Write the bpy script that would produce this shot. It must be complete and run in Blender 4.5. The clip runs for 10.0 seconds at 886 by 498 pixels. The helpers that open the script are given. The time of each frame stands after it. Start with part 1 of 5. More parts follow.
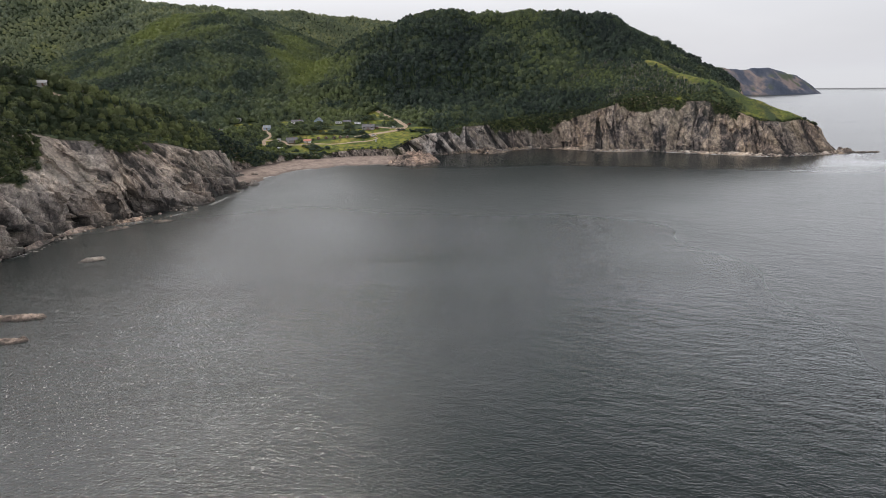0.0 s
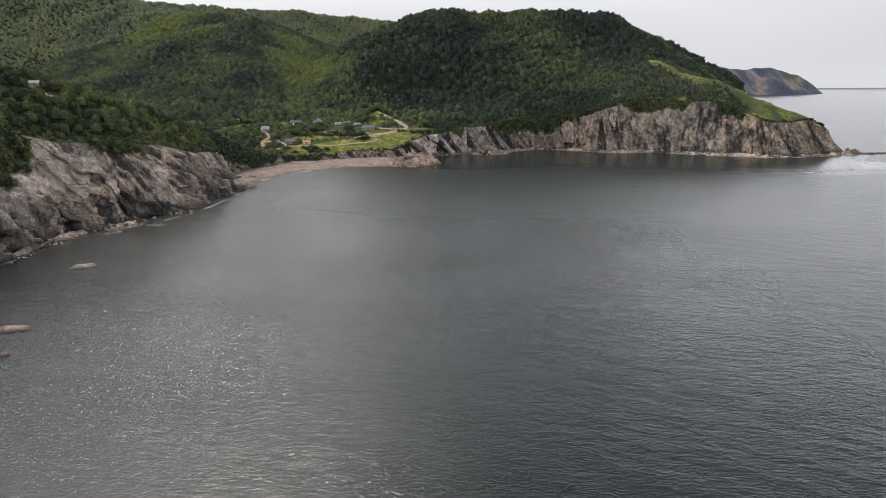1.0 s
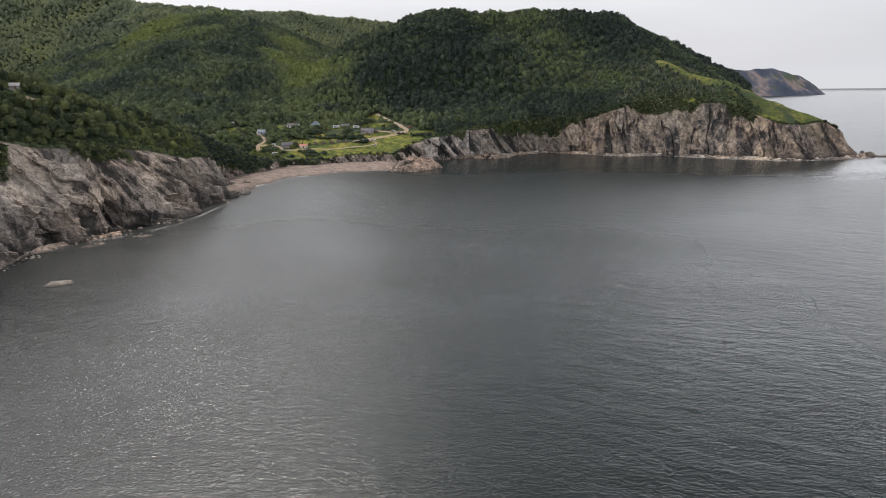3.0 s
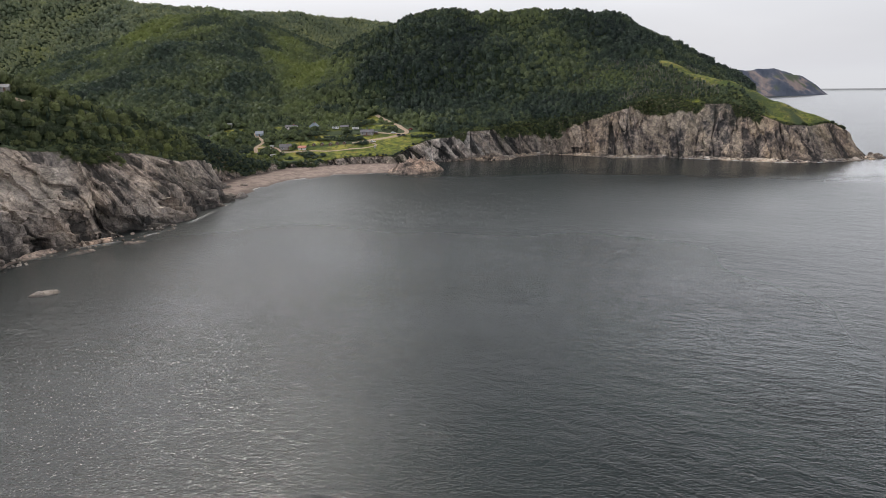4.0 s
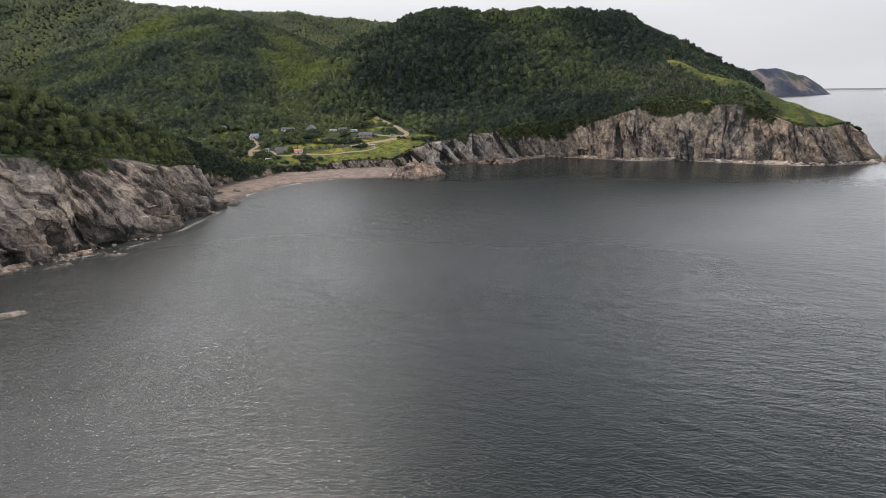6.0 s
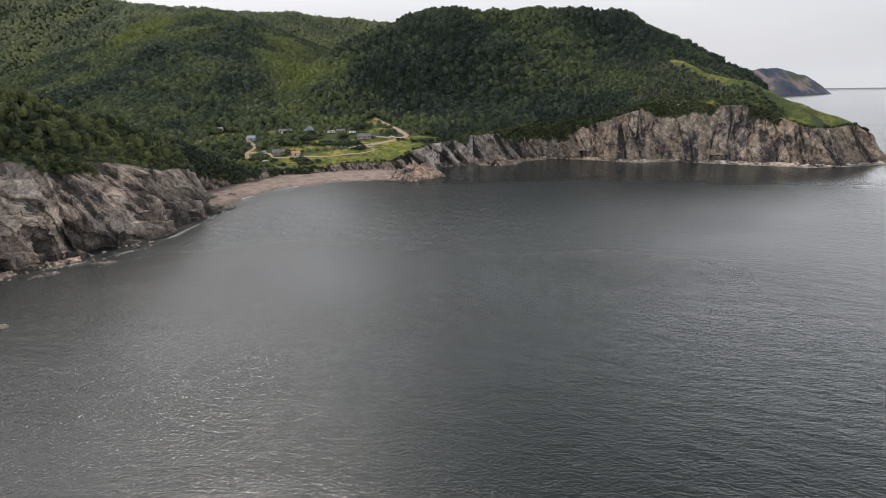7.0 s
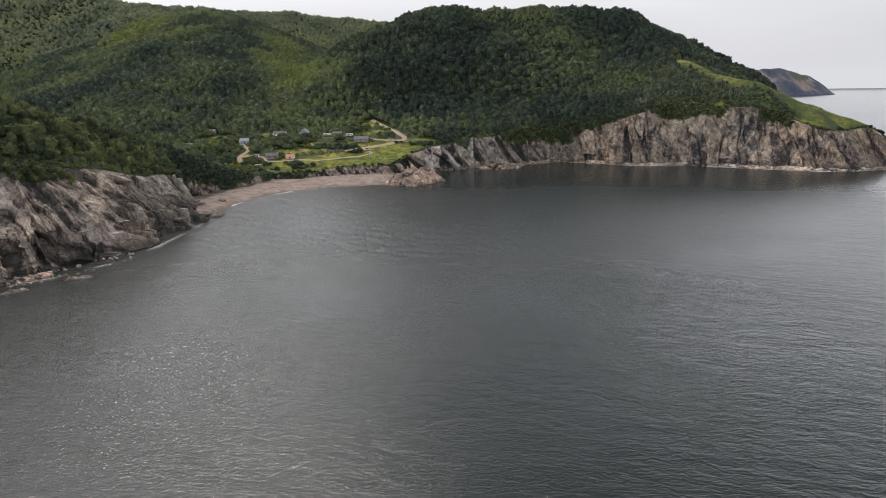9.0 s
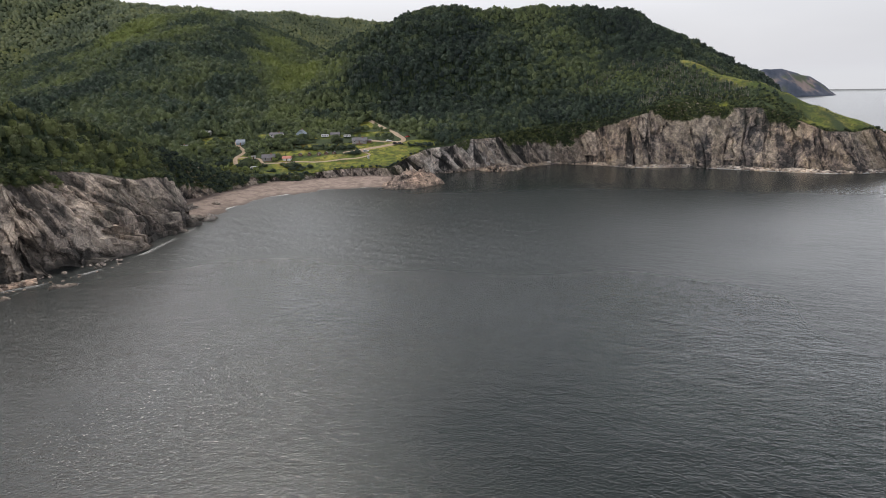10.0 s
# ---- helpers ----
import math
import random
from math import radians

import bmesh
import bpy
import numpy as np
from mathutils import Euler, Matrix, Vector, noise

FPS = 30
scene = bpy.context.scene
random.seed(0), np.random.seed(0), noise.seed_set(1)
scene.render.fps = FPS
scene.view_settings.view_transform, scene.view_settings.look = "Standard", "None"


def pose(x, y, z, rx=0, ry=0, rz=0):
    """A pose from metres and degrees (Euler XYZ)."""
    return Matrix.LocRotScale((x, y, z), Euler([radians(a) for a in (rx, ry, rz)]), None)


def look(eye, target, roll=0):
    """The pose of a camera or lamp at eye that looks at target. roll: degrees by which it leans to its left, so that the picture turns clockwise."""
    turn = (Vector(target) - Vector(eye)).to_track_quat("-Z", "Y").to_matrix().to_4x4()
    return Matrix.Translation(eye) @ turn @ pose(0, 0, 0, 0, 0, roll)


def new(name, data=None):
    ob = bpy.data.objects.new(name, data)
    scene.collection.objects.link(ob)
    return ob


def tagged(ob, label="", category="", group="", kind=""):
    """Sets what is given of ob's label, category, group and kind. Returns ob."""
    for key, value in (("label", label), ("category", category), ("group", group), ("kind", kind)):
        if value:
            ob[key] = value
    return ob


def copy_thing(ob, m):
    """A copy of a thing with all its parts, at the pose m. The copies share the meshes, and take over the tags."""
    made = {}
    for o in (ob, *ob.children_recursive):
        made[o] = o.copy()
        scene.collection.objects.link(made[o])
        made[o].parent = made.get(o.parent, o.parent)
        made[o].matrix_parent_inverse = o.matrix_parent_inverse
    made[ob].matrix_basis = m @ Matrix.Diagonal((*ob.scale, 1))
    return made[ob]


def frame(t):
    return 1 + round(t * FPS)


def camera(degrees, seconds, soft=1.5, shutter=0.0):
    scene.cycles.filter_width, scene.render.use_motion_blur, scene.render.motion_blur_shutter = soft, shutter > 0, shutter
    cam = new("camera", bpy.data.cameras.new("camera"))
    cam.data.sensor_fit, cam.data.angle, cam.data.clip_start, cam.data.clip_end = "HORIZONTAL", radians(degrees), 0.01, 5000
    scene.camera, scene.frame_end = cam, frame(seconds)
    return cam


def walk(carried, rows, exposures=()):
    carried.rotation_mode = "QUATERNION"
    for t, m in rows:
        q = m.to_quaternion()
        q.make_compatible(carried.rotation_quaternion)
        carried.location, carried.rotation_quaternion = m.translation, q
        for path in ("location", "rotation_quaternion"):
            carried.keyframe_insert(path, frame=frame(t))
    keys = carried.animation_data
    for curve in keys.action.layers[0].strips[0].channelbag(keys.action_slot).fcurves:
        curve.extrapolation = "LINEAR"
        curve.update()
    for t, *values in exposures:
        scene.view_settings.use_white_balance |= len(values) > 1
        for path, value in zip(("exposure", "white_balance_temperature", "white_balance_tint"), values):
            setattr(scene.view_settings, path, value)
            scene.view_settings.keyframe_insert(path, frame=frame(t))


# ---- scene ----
cam = camera(73.4, 10.0, soft=0.9)

PATH = [
    (0, (1.986, 5.874, 63.002), (2.021, 7.798, 62.455), -0.8),
    (0.5, (1.973, 9.688, 63.081), (2.007, 11.612, 62.534), -0.8),
    (1, (1.454, 13.789, 63.177), (1.488, 15.713, 62.63), -0.8),
    (1.5, (0.906, 18.063, 63.177), (0.94, 19.986, 62.632), -0.9),
    (2, (0.696, 22.161, 63.185), (0.73, 24.085, 62.64), -0.9),
    (2.5, (0.35, 26.274, 63.112), (0.385, 28.199, 62.568), -0.9),
    (4, (-0.153, 38.912, 63.347), (-0.119, 40.837, 62.806), -1.0),
    (4.5, (-0.379, 43.169, 63.251), (-0.346, 45.094, 62.71), -1.0),
    (5, (-0.689, 47.549, 63.21), (-0.655, 49.475, 62.67), -1.1),
    (5.5, (-0.793, 51.93, 63.187), (-0.76, 53.855, 62.648), -1.1),
    (7, (-1.221, 64.643, 63.727), (-1.186, 66.569, 63.188), -1.2),
    (7.5, (-0.995, 68.912, 63.798), (-0.961, 70.838, 63.26), -1.2),
    (8, (-0.819, 72.956, 64.016), (-0.785, 74.881, 63.477), -1.2),
    (8.5, (-0.656, 77.153, 64.09), (-0.621, 79.079, 63.551), -1.2),
    (9, (-0.336, 81.246, 64.152), (-0.302, 83.172, 63.614), -1.2),
    (9.5, (-0.015, 85.234, 64.128), (0.019, 87.16, 63.59), -1.2),
    (10, (0.228, 89.384, 64.043), (0.262, 91.31, 63.507), -1.2),
]
walk(cam, [(t, look(eye, aim, roll)) for t, eye, aim, roll in PATH])

# ---- light ----
SUN_AZ, SUN_EL = -25.0, 53.0          # degrees from +y towards +x, and above the horizon
world = bpy.data.worlds.new("hazy_sky")
scene.world = world
world.use_nodes = True
wn, wl = world.node_tree.nodes, world.node_tree.links
wn.clear()
w_out = wn.new("ShaderNodeOutputWorld")
w_bg = wn.new("ShaderNodeBackground")
w_sky = wn.new("ShaderNodeTexSky")
w_sky.sky_type = "NISHITA"
w_sky.sun_disc = False
w_sky.sun_elevation, w_sky.sun_rotation = radians(SUN_EL), radians(SUN_AZ)
w_sky.dust_density, w_sky.air_density = 4.0, 1.2
w_gain = wn.new("ShaderNodeVectorMath")
w_gain.operation = "SCALE"
w_gain.inputs["Scale"].default_value = 0.07
w_tc = wn.new("ShaderNodeTexCoord")
w_map = wn.new("ShaderNodeMapping")
w_map.inputs["Scale"].default_value = (1.0, 1.0, 3.0)
w_noise = wn.new("ShaderNodeTexNoise")
w_noise.inputs["Scale"].default_value = 1.4
w_noise.inputs["Detail"].default_value = 5.0
w_ramp = wn.new("ShaderNodeValToRGB")
w_ramp.color_ramp.elements[0].position, w_ramp.color_ramp.elements[0].color = 0.3, (0.668, 0.675, 0.722, 1)
w_ramp.color_ramp.elements[1].position, w_ramp.color_ramp.elements[1].color = 0.7, (0.805, 0.81, 0.855, 1)
w_mix = wn.new("ShaderNodeMix")
w_mix.data_type = "RGBA"
w_mix.inputs["Factor"].default_value = 0.85
wl.new(w_tc.outputs["Generated"], w_map.inputs["Vector"])
wl.new(w_map.outputs["Vector"], w_noise.inputs["Vector"])
wl.new(w_noise.outputs["Fac"], w_ramp.inputs["Fac"])
wl.new(w_sky.outputs["Color"], w_gain.inputs[0])
wl.new(w_gain.outputs["Vector"], w_mix.inputs["A"])
w_sep = wn.new("ShaderNodeSeparateXYZ")
w_up = wn.new("ShaderNodeFloatCurve")          # thin cloud, greyer overhead; the low bright band is added to lighten the sea
for at, up in ((0.0, 0.20), (0.13, 0.23), (0.21, 0.92), (0.28, 0.90), (0.38, 0.25), (0.48, 0.085), (0.64, 0.05), (1.0, 0.05)):
    if at in (0.0, 1.0):
        w_up.mapping.curves[0].points[0 if at == 0.0 else -1].location = (at, up)
    else:
        w_up.mapping.curves[0].points.new(at, up)
w_up.mapping.update()
w_dot = wn.new("ShaderNodeVectorMath")         # added glow over the western sky, beside the sun, to brighten the water
w_dot.operation = "DOT_PRODUCT"
GLOW_AZ, GLOW_EL = radians(SUN_AZ - 38), radians(SUN_EL - 13)
w_dot.inputs[1].default_value = (math.sin(GLOW_AZ) * math.cos(GLOW_EL), math.cos(GLOW_AZ) * math.cos(GLOW_EL), math.sin(GLOW_EL))
w_pos = wn.new("ShaderNodeMath")
w_pos.operation = "MAXIMUM"
w_pow = wn.new("ShaderNodeMath")
w_pow.operation, w_pow.inputs[1].default_value = "POWER", 8.0
w_two = wn.new("ShaderNodeMath")
w_two.operation, w_two.inputs[1].default_value = "MULTIPLY", 5.4
w_lift = wn.new("ShaderNodeVectorMath")
w_lift.operation = "SCALE"
wl.new(w_tc.outputs["Generated"], w_sep.inputs["Vector"])
wl.new(w_sep.outputs["Z"], w_up.inputs["Value"])
wl.new(w_tc.outputs["Generated"], w_dot.inputs[0])
wl.new(w_dot.outputs["Value"], w_pos.inputs[0])
wl.new(w_pos.outputs["Value"], w_pow.inputs[0])
w_glow = wn.new("ShaderNodeVectorMath")
w_glow.operation = "SCALE"
w_glow.inputs[0].default_value = (3.7, 3.5, 3.4)
w_both = wn.new("ShaderNodeVectorMath")
w_both.operation = "ADD"
wl.new(w_pow.outputs["Value"], w_glow.inputs["Scale"])
wl.new(w_up.outputs["Value"], w_two.inputs[0])
wl.new(w_ramp.outputs["Color"], w_lift.inputs[0])
wl.new(w_two.outputs["Value"], w_lift.inputs["Scale"])
wl.new(w_lift.outputs["Vector"], w_both.inputs[0])
wl.new(w_glow.outputs["Vector"], w_both.inputs[1])
wl.new(w_both.outputs["Vector"], w_mix.inputs["B"])
wl.new(w_mix.outputs["Result"], w_bg.inputs["Color"])
wl.new(w_bg.outputs["Background"], w_out.inputs["Surface"])
w_bg.inputs["Strength"].default_value = 1.0

sun = new("sun", bpy.data.lights.new("sun", "SUN"))
sun.data.energy, sun.data.angle, sun.data.color = 2.0, radians(10), (1.0, 0.94, 0.86)
sun_way = Vector((math.sin(radians(SUN_AZ)) * math.cos(radians(SUN_EL)),
                  math.cos(radians(SUN_AZ)) * math.cos(radians(SUN_EL)), math.sin(radians(SUN_EL))))
sun.matrix_world = look(sun_way * 900, (0, 0, 0))


# ---- noise over arrays ----
def hash3(i, j, k):
    n = (i * 374761393 + j * 668265263 + k * 2147483647 + 1013904223) & 0xFFFFFFFF
    n = ((n ^ (n >> 13)) * 1274126177) & 0xFFFFFFFF
    n = ((n ^ (n >> 16)) * 2246822519) & 0xFFFFFFFF
    return ((n ^ (n >> 15)) & 0xFFFFFF) / float(0xFFFFFF)


def vnoise(p):
    """Smooth noise in -1..1 at an array of points (n, 3)."""
    f = np.floor(p)
    i = f.astype(np.int64)
    t = p - f
    t = t * t * t * (t * (t * 6 - 15) + 10)
    res = 0
    for a in (0, 1):
        wa = t[:, 0] if a else 1 - t[:, 0]
        for b in (0, 1):
            wb = t[:, 1] if b else 1 - t[:, 1]
            for c in (0, 1):
                wc = t[:, 2] if c else 1 - t[:, 2]
                res = res + wa * wb * wc * hash3(i[:, 0] + a, i[:, 1] + b, i[:, 2] + c)
    return res * 2 - 1


def fbm(p, octaves=4, gain=0.5):
    res, amp = 0, 1.0
    for o in range(octaves):
        res = res + amp * vnoise(p * 2.0 ** o + 17.3 * o)
        amp *= gain
    return res


def xyz(x, y, z=0.0):
    x = np.asarray(x, float)
    return np.stack([x, np.asarray(y, float) + 0 * x, np.asarray(z, float) + 0 * x], 1)


def smooth(a, b, v):
    t = np.clip((v - a) / (b - a), 0, 1)
    return t * t * (3 - 2 * t)


# ---- the lie of the land ----
def along(spine, x, y):
    """Distance from a spine in plan, and the spine's height at the nearest place."""
    best, height = np.full(x.shape, 1e9), np.zeros(x.shape)
    for (x0, y0, z0), (x1, y1, z1) in zip(spine, spine[1:]):
        dx, dy = x1 - x0, y1 - y0
        t = np.clip(((x - x0) * dx + (y - y0) * dy) / (dx * dx + dy * dy), 0, 1)
        d = np.hypot(x - x0 - t * dx, y - y0 - t * dy)
        near = d < best
        best = np.where(near, d, best)
        height = np.where(near, z0 + t * (z1 - z0), height)
    return best, height


def ridge(spine, slope, width, x, y):
    """The height of a ridge: every stretch of its spine falls away on all sides, and the highest counts."""
    best = np.full(x.shape, -1e9)
    for a, b in zip(spine, spine[1:]):
        d, z = along((a, b), x, y)
        best = np.maximum(best, z - slope * (np.sqrt(d * d + width * width) - width))
    return best


LEFT_HILL = [(-165, 600, 26), (-232, 760, 82), (-300, 930, 136), (-345, 1040, 166), (-400, 1200, 180)]
HIGH_MOUNTAIN = [(-1200, 1380, 350), (-760, 1320, 270), (-520, 1225, 209), (-400, 1400, 211), (-240, 1500, 210),
                 (-100, 1500, 198), (200, 1500, 180)]
HILL = [(-75, 755, 80), (-46, 797, 130), (0, 800, 144), (75, 800, 149), (210, 795, 143), (268, 790, 112), (314, 780, 84),
        (345, 775, 60), (368, 775, 38), (386, 775, 15), (396, 775, 0)]
KNOB_RIDGE = [(160, 655, 76), (217, 613, 86), (233, 588, 72), (252, 568, 62), (270, 552, 52), (284, 537, 45), (304, 522, 36),
              (323, 511, 23), (337, 505, 11)]
NEAR_RIDGE = [(-700, 60, 190), (-420, 240, 118), (-300, 300, 90), (-225, 335, 66), (-202, 350, 55), (-184, 372, 45), (-176, 388, 44), (-160, 412, 37),
              (-152, 440, 25), (-150, 480, 14)]
NEAR_SPUR = [(-225, 335, 67), (-207, 300, 55), (-202, 275, 58), (-206, 245, 58), (-225, 190, 56)]
COAST_RIDGE = [(-300, 300, 80), (-330, 100, 95), (-380, -400, 110)]


def land_height(x, y):
    x, y = np.asarray(x, float), np.asarray(y, float)
    floor = 10 + 0.27 * (y - 500) - 0.03 * np.clip(-70 - x, 0, 120)
    floor = np.where(floor > 29, 29 + (floor - 29) * 0.3, floor)
    floor = np.where(floor < 9, 9 + (floor - 9) * 0.1, floor)
    parts = [floor,
             ridge(LEFT_HILL, 0.44, 75, x, y),
             ridge(HIGH_MOUNTAIN, 0.78, 60, x, y),
             ridge(HILL, 0.68, 28, x, y),
             ridge(KNOB_RIDGE, 0.62, 8, x, y),
             ridge(NEAR_RIDGE, 0.52, 14, x, y),
             ridge(NEAR_SPUR, 0.7, 8, x, y),
             ridge(COAST_RIDGE, 0.6, 20, x, y)]
    k = 5.0
    top = np.max(parts, 0)
    h = top + k * np.log(sum(np.exp((p - top) / k) for p in parts)) - 2.0
    wild = smooth(24, 60, h)
    h = h + wild * (9.0 * fbm(xyz(x / 95, y / 95, 3.3), 3) + 1.5 * fbm(xyz(x / 22, y / 22, 9.1), 2))
    return h + 0.35 * fbm(xyz(x / 17, y / 17, 1.7), 2)


# ---- the shore ----
def spline(points, step):
    """Even points along a smooth line through the corners given."""
    p = np.array(points, float)
    p = np.vstack([2 * p[0] - p[1], p, 2 * p[-1] - p[-2]])
    res = []
    for a, b, c, d in zip(p, p[1:], p[2:], p[3:]):
        n = max(2, int(np.linalg.norm(c - b) / step * 2))
        t = np.linspace(0, 1, n, endpoint=False)[:, None]
        res.append(0.5 * (2 * b + (c - a) * t + (2 * a - 5 * b + 4 * c - d) * t ** 2 + (3 * b - a - 3 * c + d) * t ** 3))
    q = np.vstack(res + [p[-2][None]])
    s = np.concatenate([[0], np.cumsum(np.linalg.norm(np.diff(q[:, :2], axis=0), axis=1))])
    even = np.linspace(0, s[-1], int(s[-1] / step) + 1)
    return np.stack([np.interp(even, s, q[:, i]) for i in range(q.shape[1])], 1)


# foot of the cliffs: x, y and how far the top is set back
FOOT = [(-300, -450, 18), (-225, -60, 18), (-192, 90, 18), (-178, 160, 16), (-168, 205, 20), (-160, 226, 25), (-158, 242, 30),
        (-156, 264, 35), (-147, 280, 39), (-137, 288, 41), (-130, 297, 40), (-122, 314, 40), (-118, 338, 31), (-116, 360, 22),
        (-115, 380, 15), (-123, 393, 12), (-134, 406, 9), (-137, 424, 8), (-132, 438, 8), (-121, 458, 7), (-104, 480, 6), (-84, 490, 6), (-60, 497, 6), (-40, 498, 6),
        (-28, 497, 6), (-21, 503, 6), (-14, 517, 5), (0, 531, 6), (20, 536, 7), (33, 545, 10), (50, 544, 13), (66, 548, 14)]
FOOT_EAST = [(84, 562, 10), (103, 569, 10), (125, 560, 14), (157, 537, 20), (195, 531, 23), (226, 513, 28), (254, 496, 25), (272, 487, 19),
             (294, 487, 17), (318, 490, 19), (347, 499, 26), (354, 512, 26), (345, 545, 20), (345, 600, 14), (360, 680, 12), (392, 745, 12),
             (402, 790, 12), (400, 860, 12), (420, 1000, 12), (520, 1300, 12), (560, 1800, 12)]
SHORE = spline(FOOT + FOOT_EAST, 2.0)


def inland(x, y):
    """Distance inside the foot of the cliffs (negative: at sea) and the set-back of the cliff top there."""
    x, y = np.asarray(x, float), np.asarray(y, float)
    best, back = np.full(x.shape, 1e9), np.zeros(x.shape)
    inside = np.zeros(x.shape, bool)
    a = SHORE[::2]
    for p, q in zip(a, a[1:]):
        dx, dy = q[0] - p[0], q[1] - p[1]
        t = np.clip(((x - p[0]) * dx + (y - p[1]) * dy) / (dx * dx + dy * dy), 0, 1)
        d = np.hypot(x - p[0] - t * dx, y - p[1] - t * dy)
        near = d < best
        best = np.where(near, d, best)
        back = np.where(near, p[2] + t * (q[2] - p[2]), back)
    ring = np.vstack([a[:, :2], [(600, 2600), (-3000, 2600), (-3000, -500)]])
    for p, q in zip(ring, np.roll(ring, -1, 0)):
        cross = ((p[1] > y) != (q[1] > y))
        with np.errstate(divide="ignore", invalid="ignore"):
            xs = p[0] + (y - p[1]) / (q[1] - p[1]) * (q[0] - p[0])
        inside ^= cross & (x < xs)
    return np.where(inside, best, -best), back


# ---- mesh helpers ----
def mesh_of(name, verts, faces, material, smooth_shade=True, attrs=()):
    """A mesh from arrays: verts (n, 3), faces (m, 3 or 4)."""
    verts, faces = np.asarray(verts, np.float32), np.asarray(faces, np.int32)
    me = bpy.data.meshes.new(name)
    m, k = faces.shape
    me.vertices.add(len(verts))
    me.vertices.foreach_set("co", verts.ravel())
    me.loops.add(m * k)
    me.loops.foreach_set("vertex_index", faces.ravel())
    me.polygons.add(m)
    me.polygons.foreach_set("loop_start", np.arange(m, dtype=np.int32) * k)
    me.polygons.foreach_set("use_smooth", np.full(m, smooth_shade))
    me.update(calc_edges=True)
    for key, values in attrs:
        me.attributes.new(key, "FLOAT", "POINT").data.foreach_set("value", np.asarray(values, np.float32))
    me.materials.append(material)
    me.validate()
    return me


def grid_faces(rows, cols):
    i = np.arange(rows * cols).reshape(rows, cols)
    return np.stack([i[:-1, :-1], i[:-1, 1:], i[1:, 1:], i[1:, :-1]], -1).reshape(-1, 4)


def part(name, bm, material, parent, label=""):
    """One mesh object from a bmesh, under a thing or a part."""
    me = bpy.data.meshes.new(name)
    bmesh.ops.recalc_face_normals(bm, faces=bm.faces)
    bm.to_mesh(me)
    bm.free()
    me.materials.append(material)
    ob = new(name, me)
    ob.parent = parent
    return tagged(ob, label)


# ---- materials ----
class Mat:
    """A small builder of node materials."""

    def __init__(self, name, rough=0.85, spec=0.3):
        self.m = bpy.data.materials.new(name)
        self.m.use_nodes = True
        self.t = self.m.node_tree
        self.b = self.t.nodes["Principled BSDF"]
        self.b.inputs["Roughness"].default_value = rough
        self.b.inputs["Specular IOR Level"].default_value = spec

    def node(self, kind, **values):
        n = self.t.nodes.new(kind)
        for key, v in values.items():
            n.inputs[key.replace("_", " ")].default_value = v
        return n

    def link(self, a, b):
        self.t.links.new(a, b)

    def place(self, scale=(1, 1, 1), turn=(0, 0, 0)):
        geo = self.node("ShaderNodeNewGeometry")
        mp = self.node("ShaderNodeMapping")
        mp.vector_type = "TEXTURE"          # turned first, then stretched
        mp.inputs["Scale"].default_value = tuple(1.0 / k for k in scale)
        mp.inputs["Rotation"].default_value = turn
        self.link(geo.outputs["Position"], mp.inputs["Vector"])
        return mp.outputs["Vector"]

    def noise(self, scale, detail=4.0, rough=0.55, where=None, warp=0.0):
        n = self.node("ShaderNodeTexNoise", Scale=scale, Detail=detail, Roughness=rough, Distortion=warp)
        self.link(where or self.place(), n.inputs["Vector"])
        return n.outputs["Fac"]

    def voronoi(self, scale, where=None, feature="F1", out="Distance"):
        n = self.node("ShaderNodeTexVoronoi", Scale=scale)
        n.feature = feature
        self.link(where or self.place(), n.inputs["Vector"])
        return n.outputs[out]

    def attr(self, name):
        n = self.node("ShaderNodeAttribute")
        n.attribute_name = name
        return n.outputs["Fac"]

    def ramp(self, fac, *stops):
        n = self.node("ShaderNodeValToRGB")
        e = n.color_ramp.elements
        while len(e) < len(stops):
            e.new(0.5)
        for el, (p, c) in zip(e, stops):
            el.position = p
            el.color = (*c, 1) if len(c) == 3 else c
        self.link(fac, n.inputs["Fac"])
        return n.outputs["Color"]

    def mix(self, fac, a, b, how="MIX"):
        n = self.node("ShaderNodeMix")
        n.data_type, n.blend_type = "RGBA", how
        for key, v in (("Factor", fac), ("A", a), ("B", b)):
            if isinstance(v, bpy.types.NodeSocket):
                self.link(v, n.inputs[key])
            elif key == "Factor":
                n.inputs[key].default_value = v
            else:
                n.inputs[key].default_value = (*v, 1)
        return n.outputs["Result"]

    def math(self, op, a, b=0.0):
        n = self.node("ShaderNodeMath")
        n.operation = op
        for i, v in enumerate((a, b)):
            if isinstance(v, bpy.types.NodeSocket):
                self.link(v, n.inputs[i])
            else:
                n.inputs[i].default_value = v
        return n.outputs["Value"]

    def bump(self, height, strength=0.5, distance=0.1, under=None):
        n = self.node("ShaderNodeBump", Strength=strength, Distance=distance)
        self.link(height, n.inputs["Height"])
        if under:
            self.link(under, n.inputs["Normal"])
        self.link(n.outputs["Normal"], self.b.inputs["Normal"])
        return n.outputs["Normal"]

    def color(self, c):
        if isinstance(c, bpy.types.NodeSocket):
            self.link(c, self.b.inputs["Base Color"])
        else:
            self.b.inputs["Base Color"].default_value = (*c, 1)
        return self.m


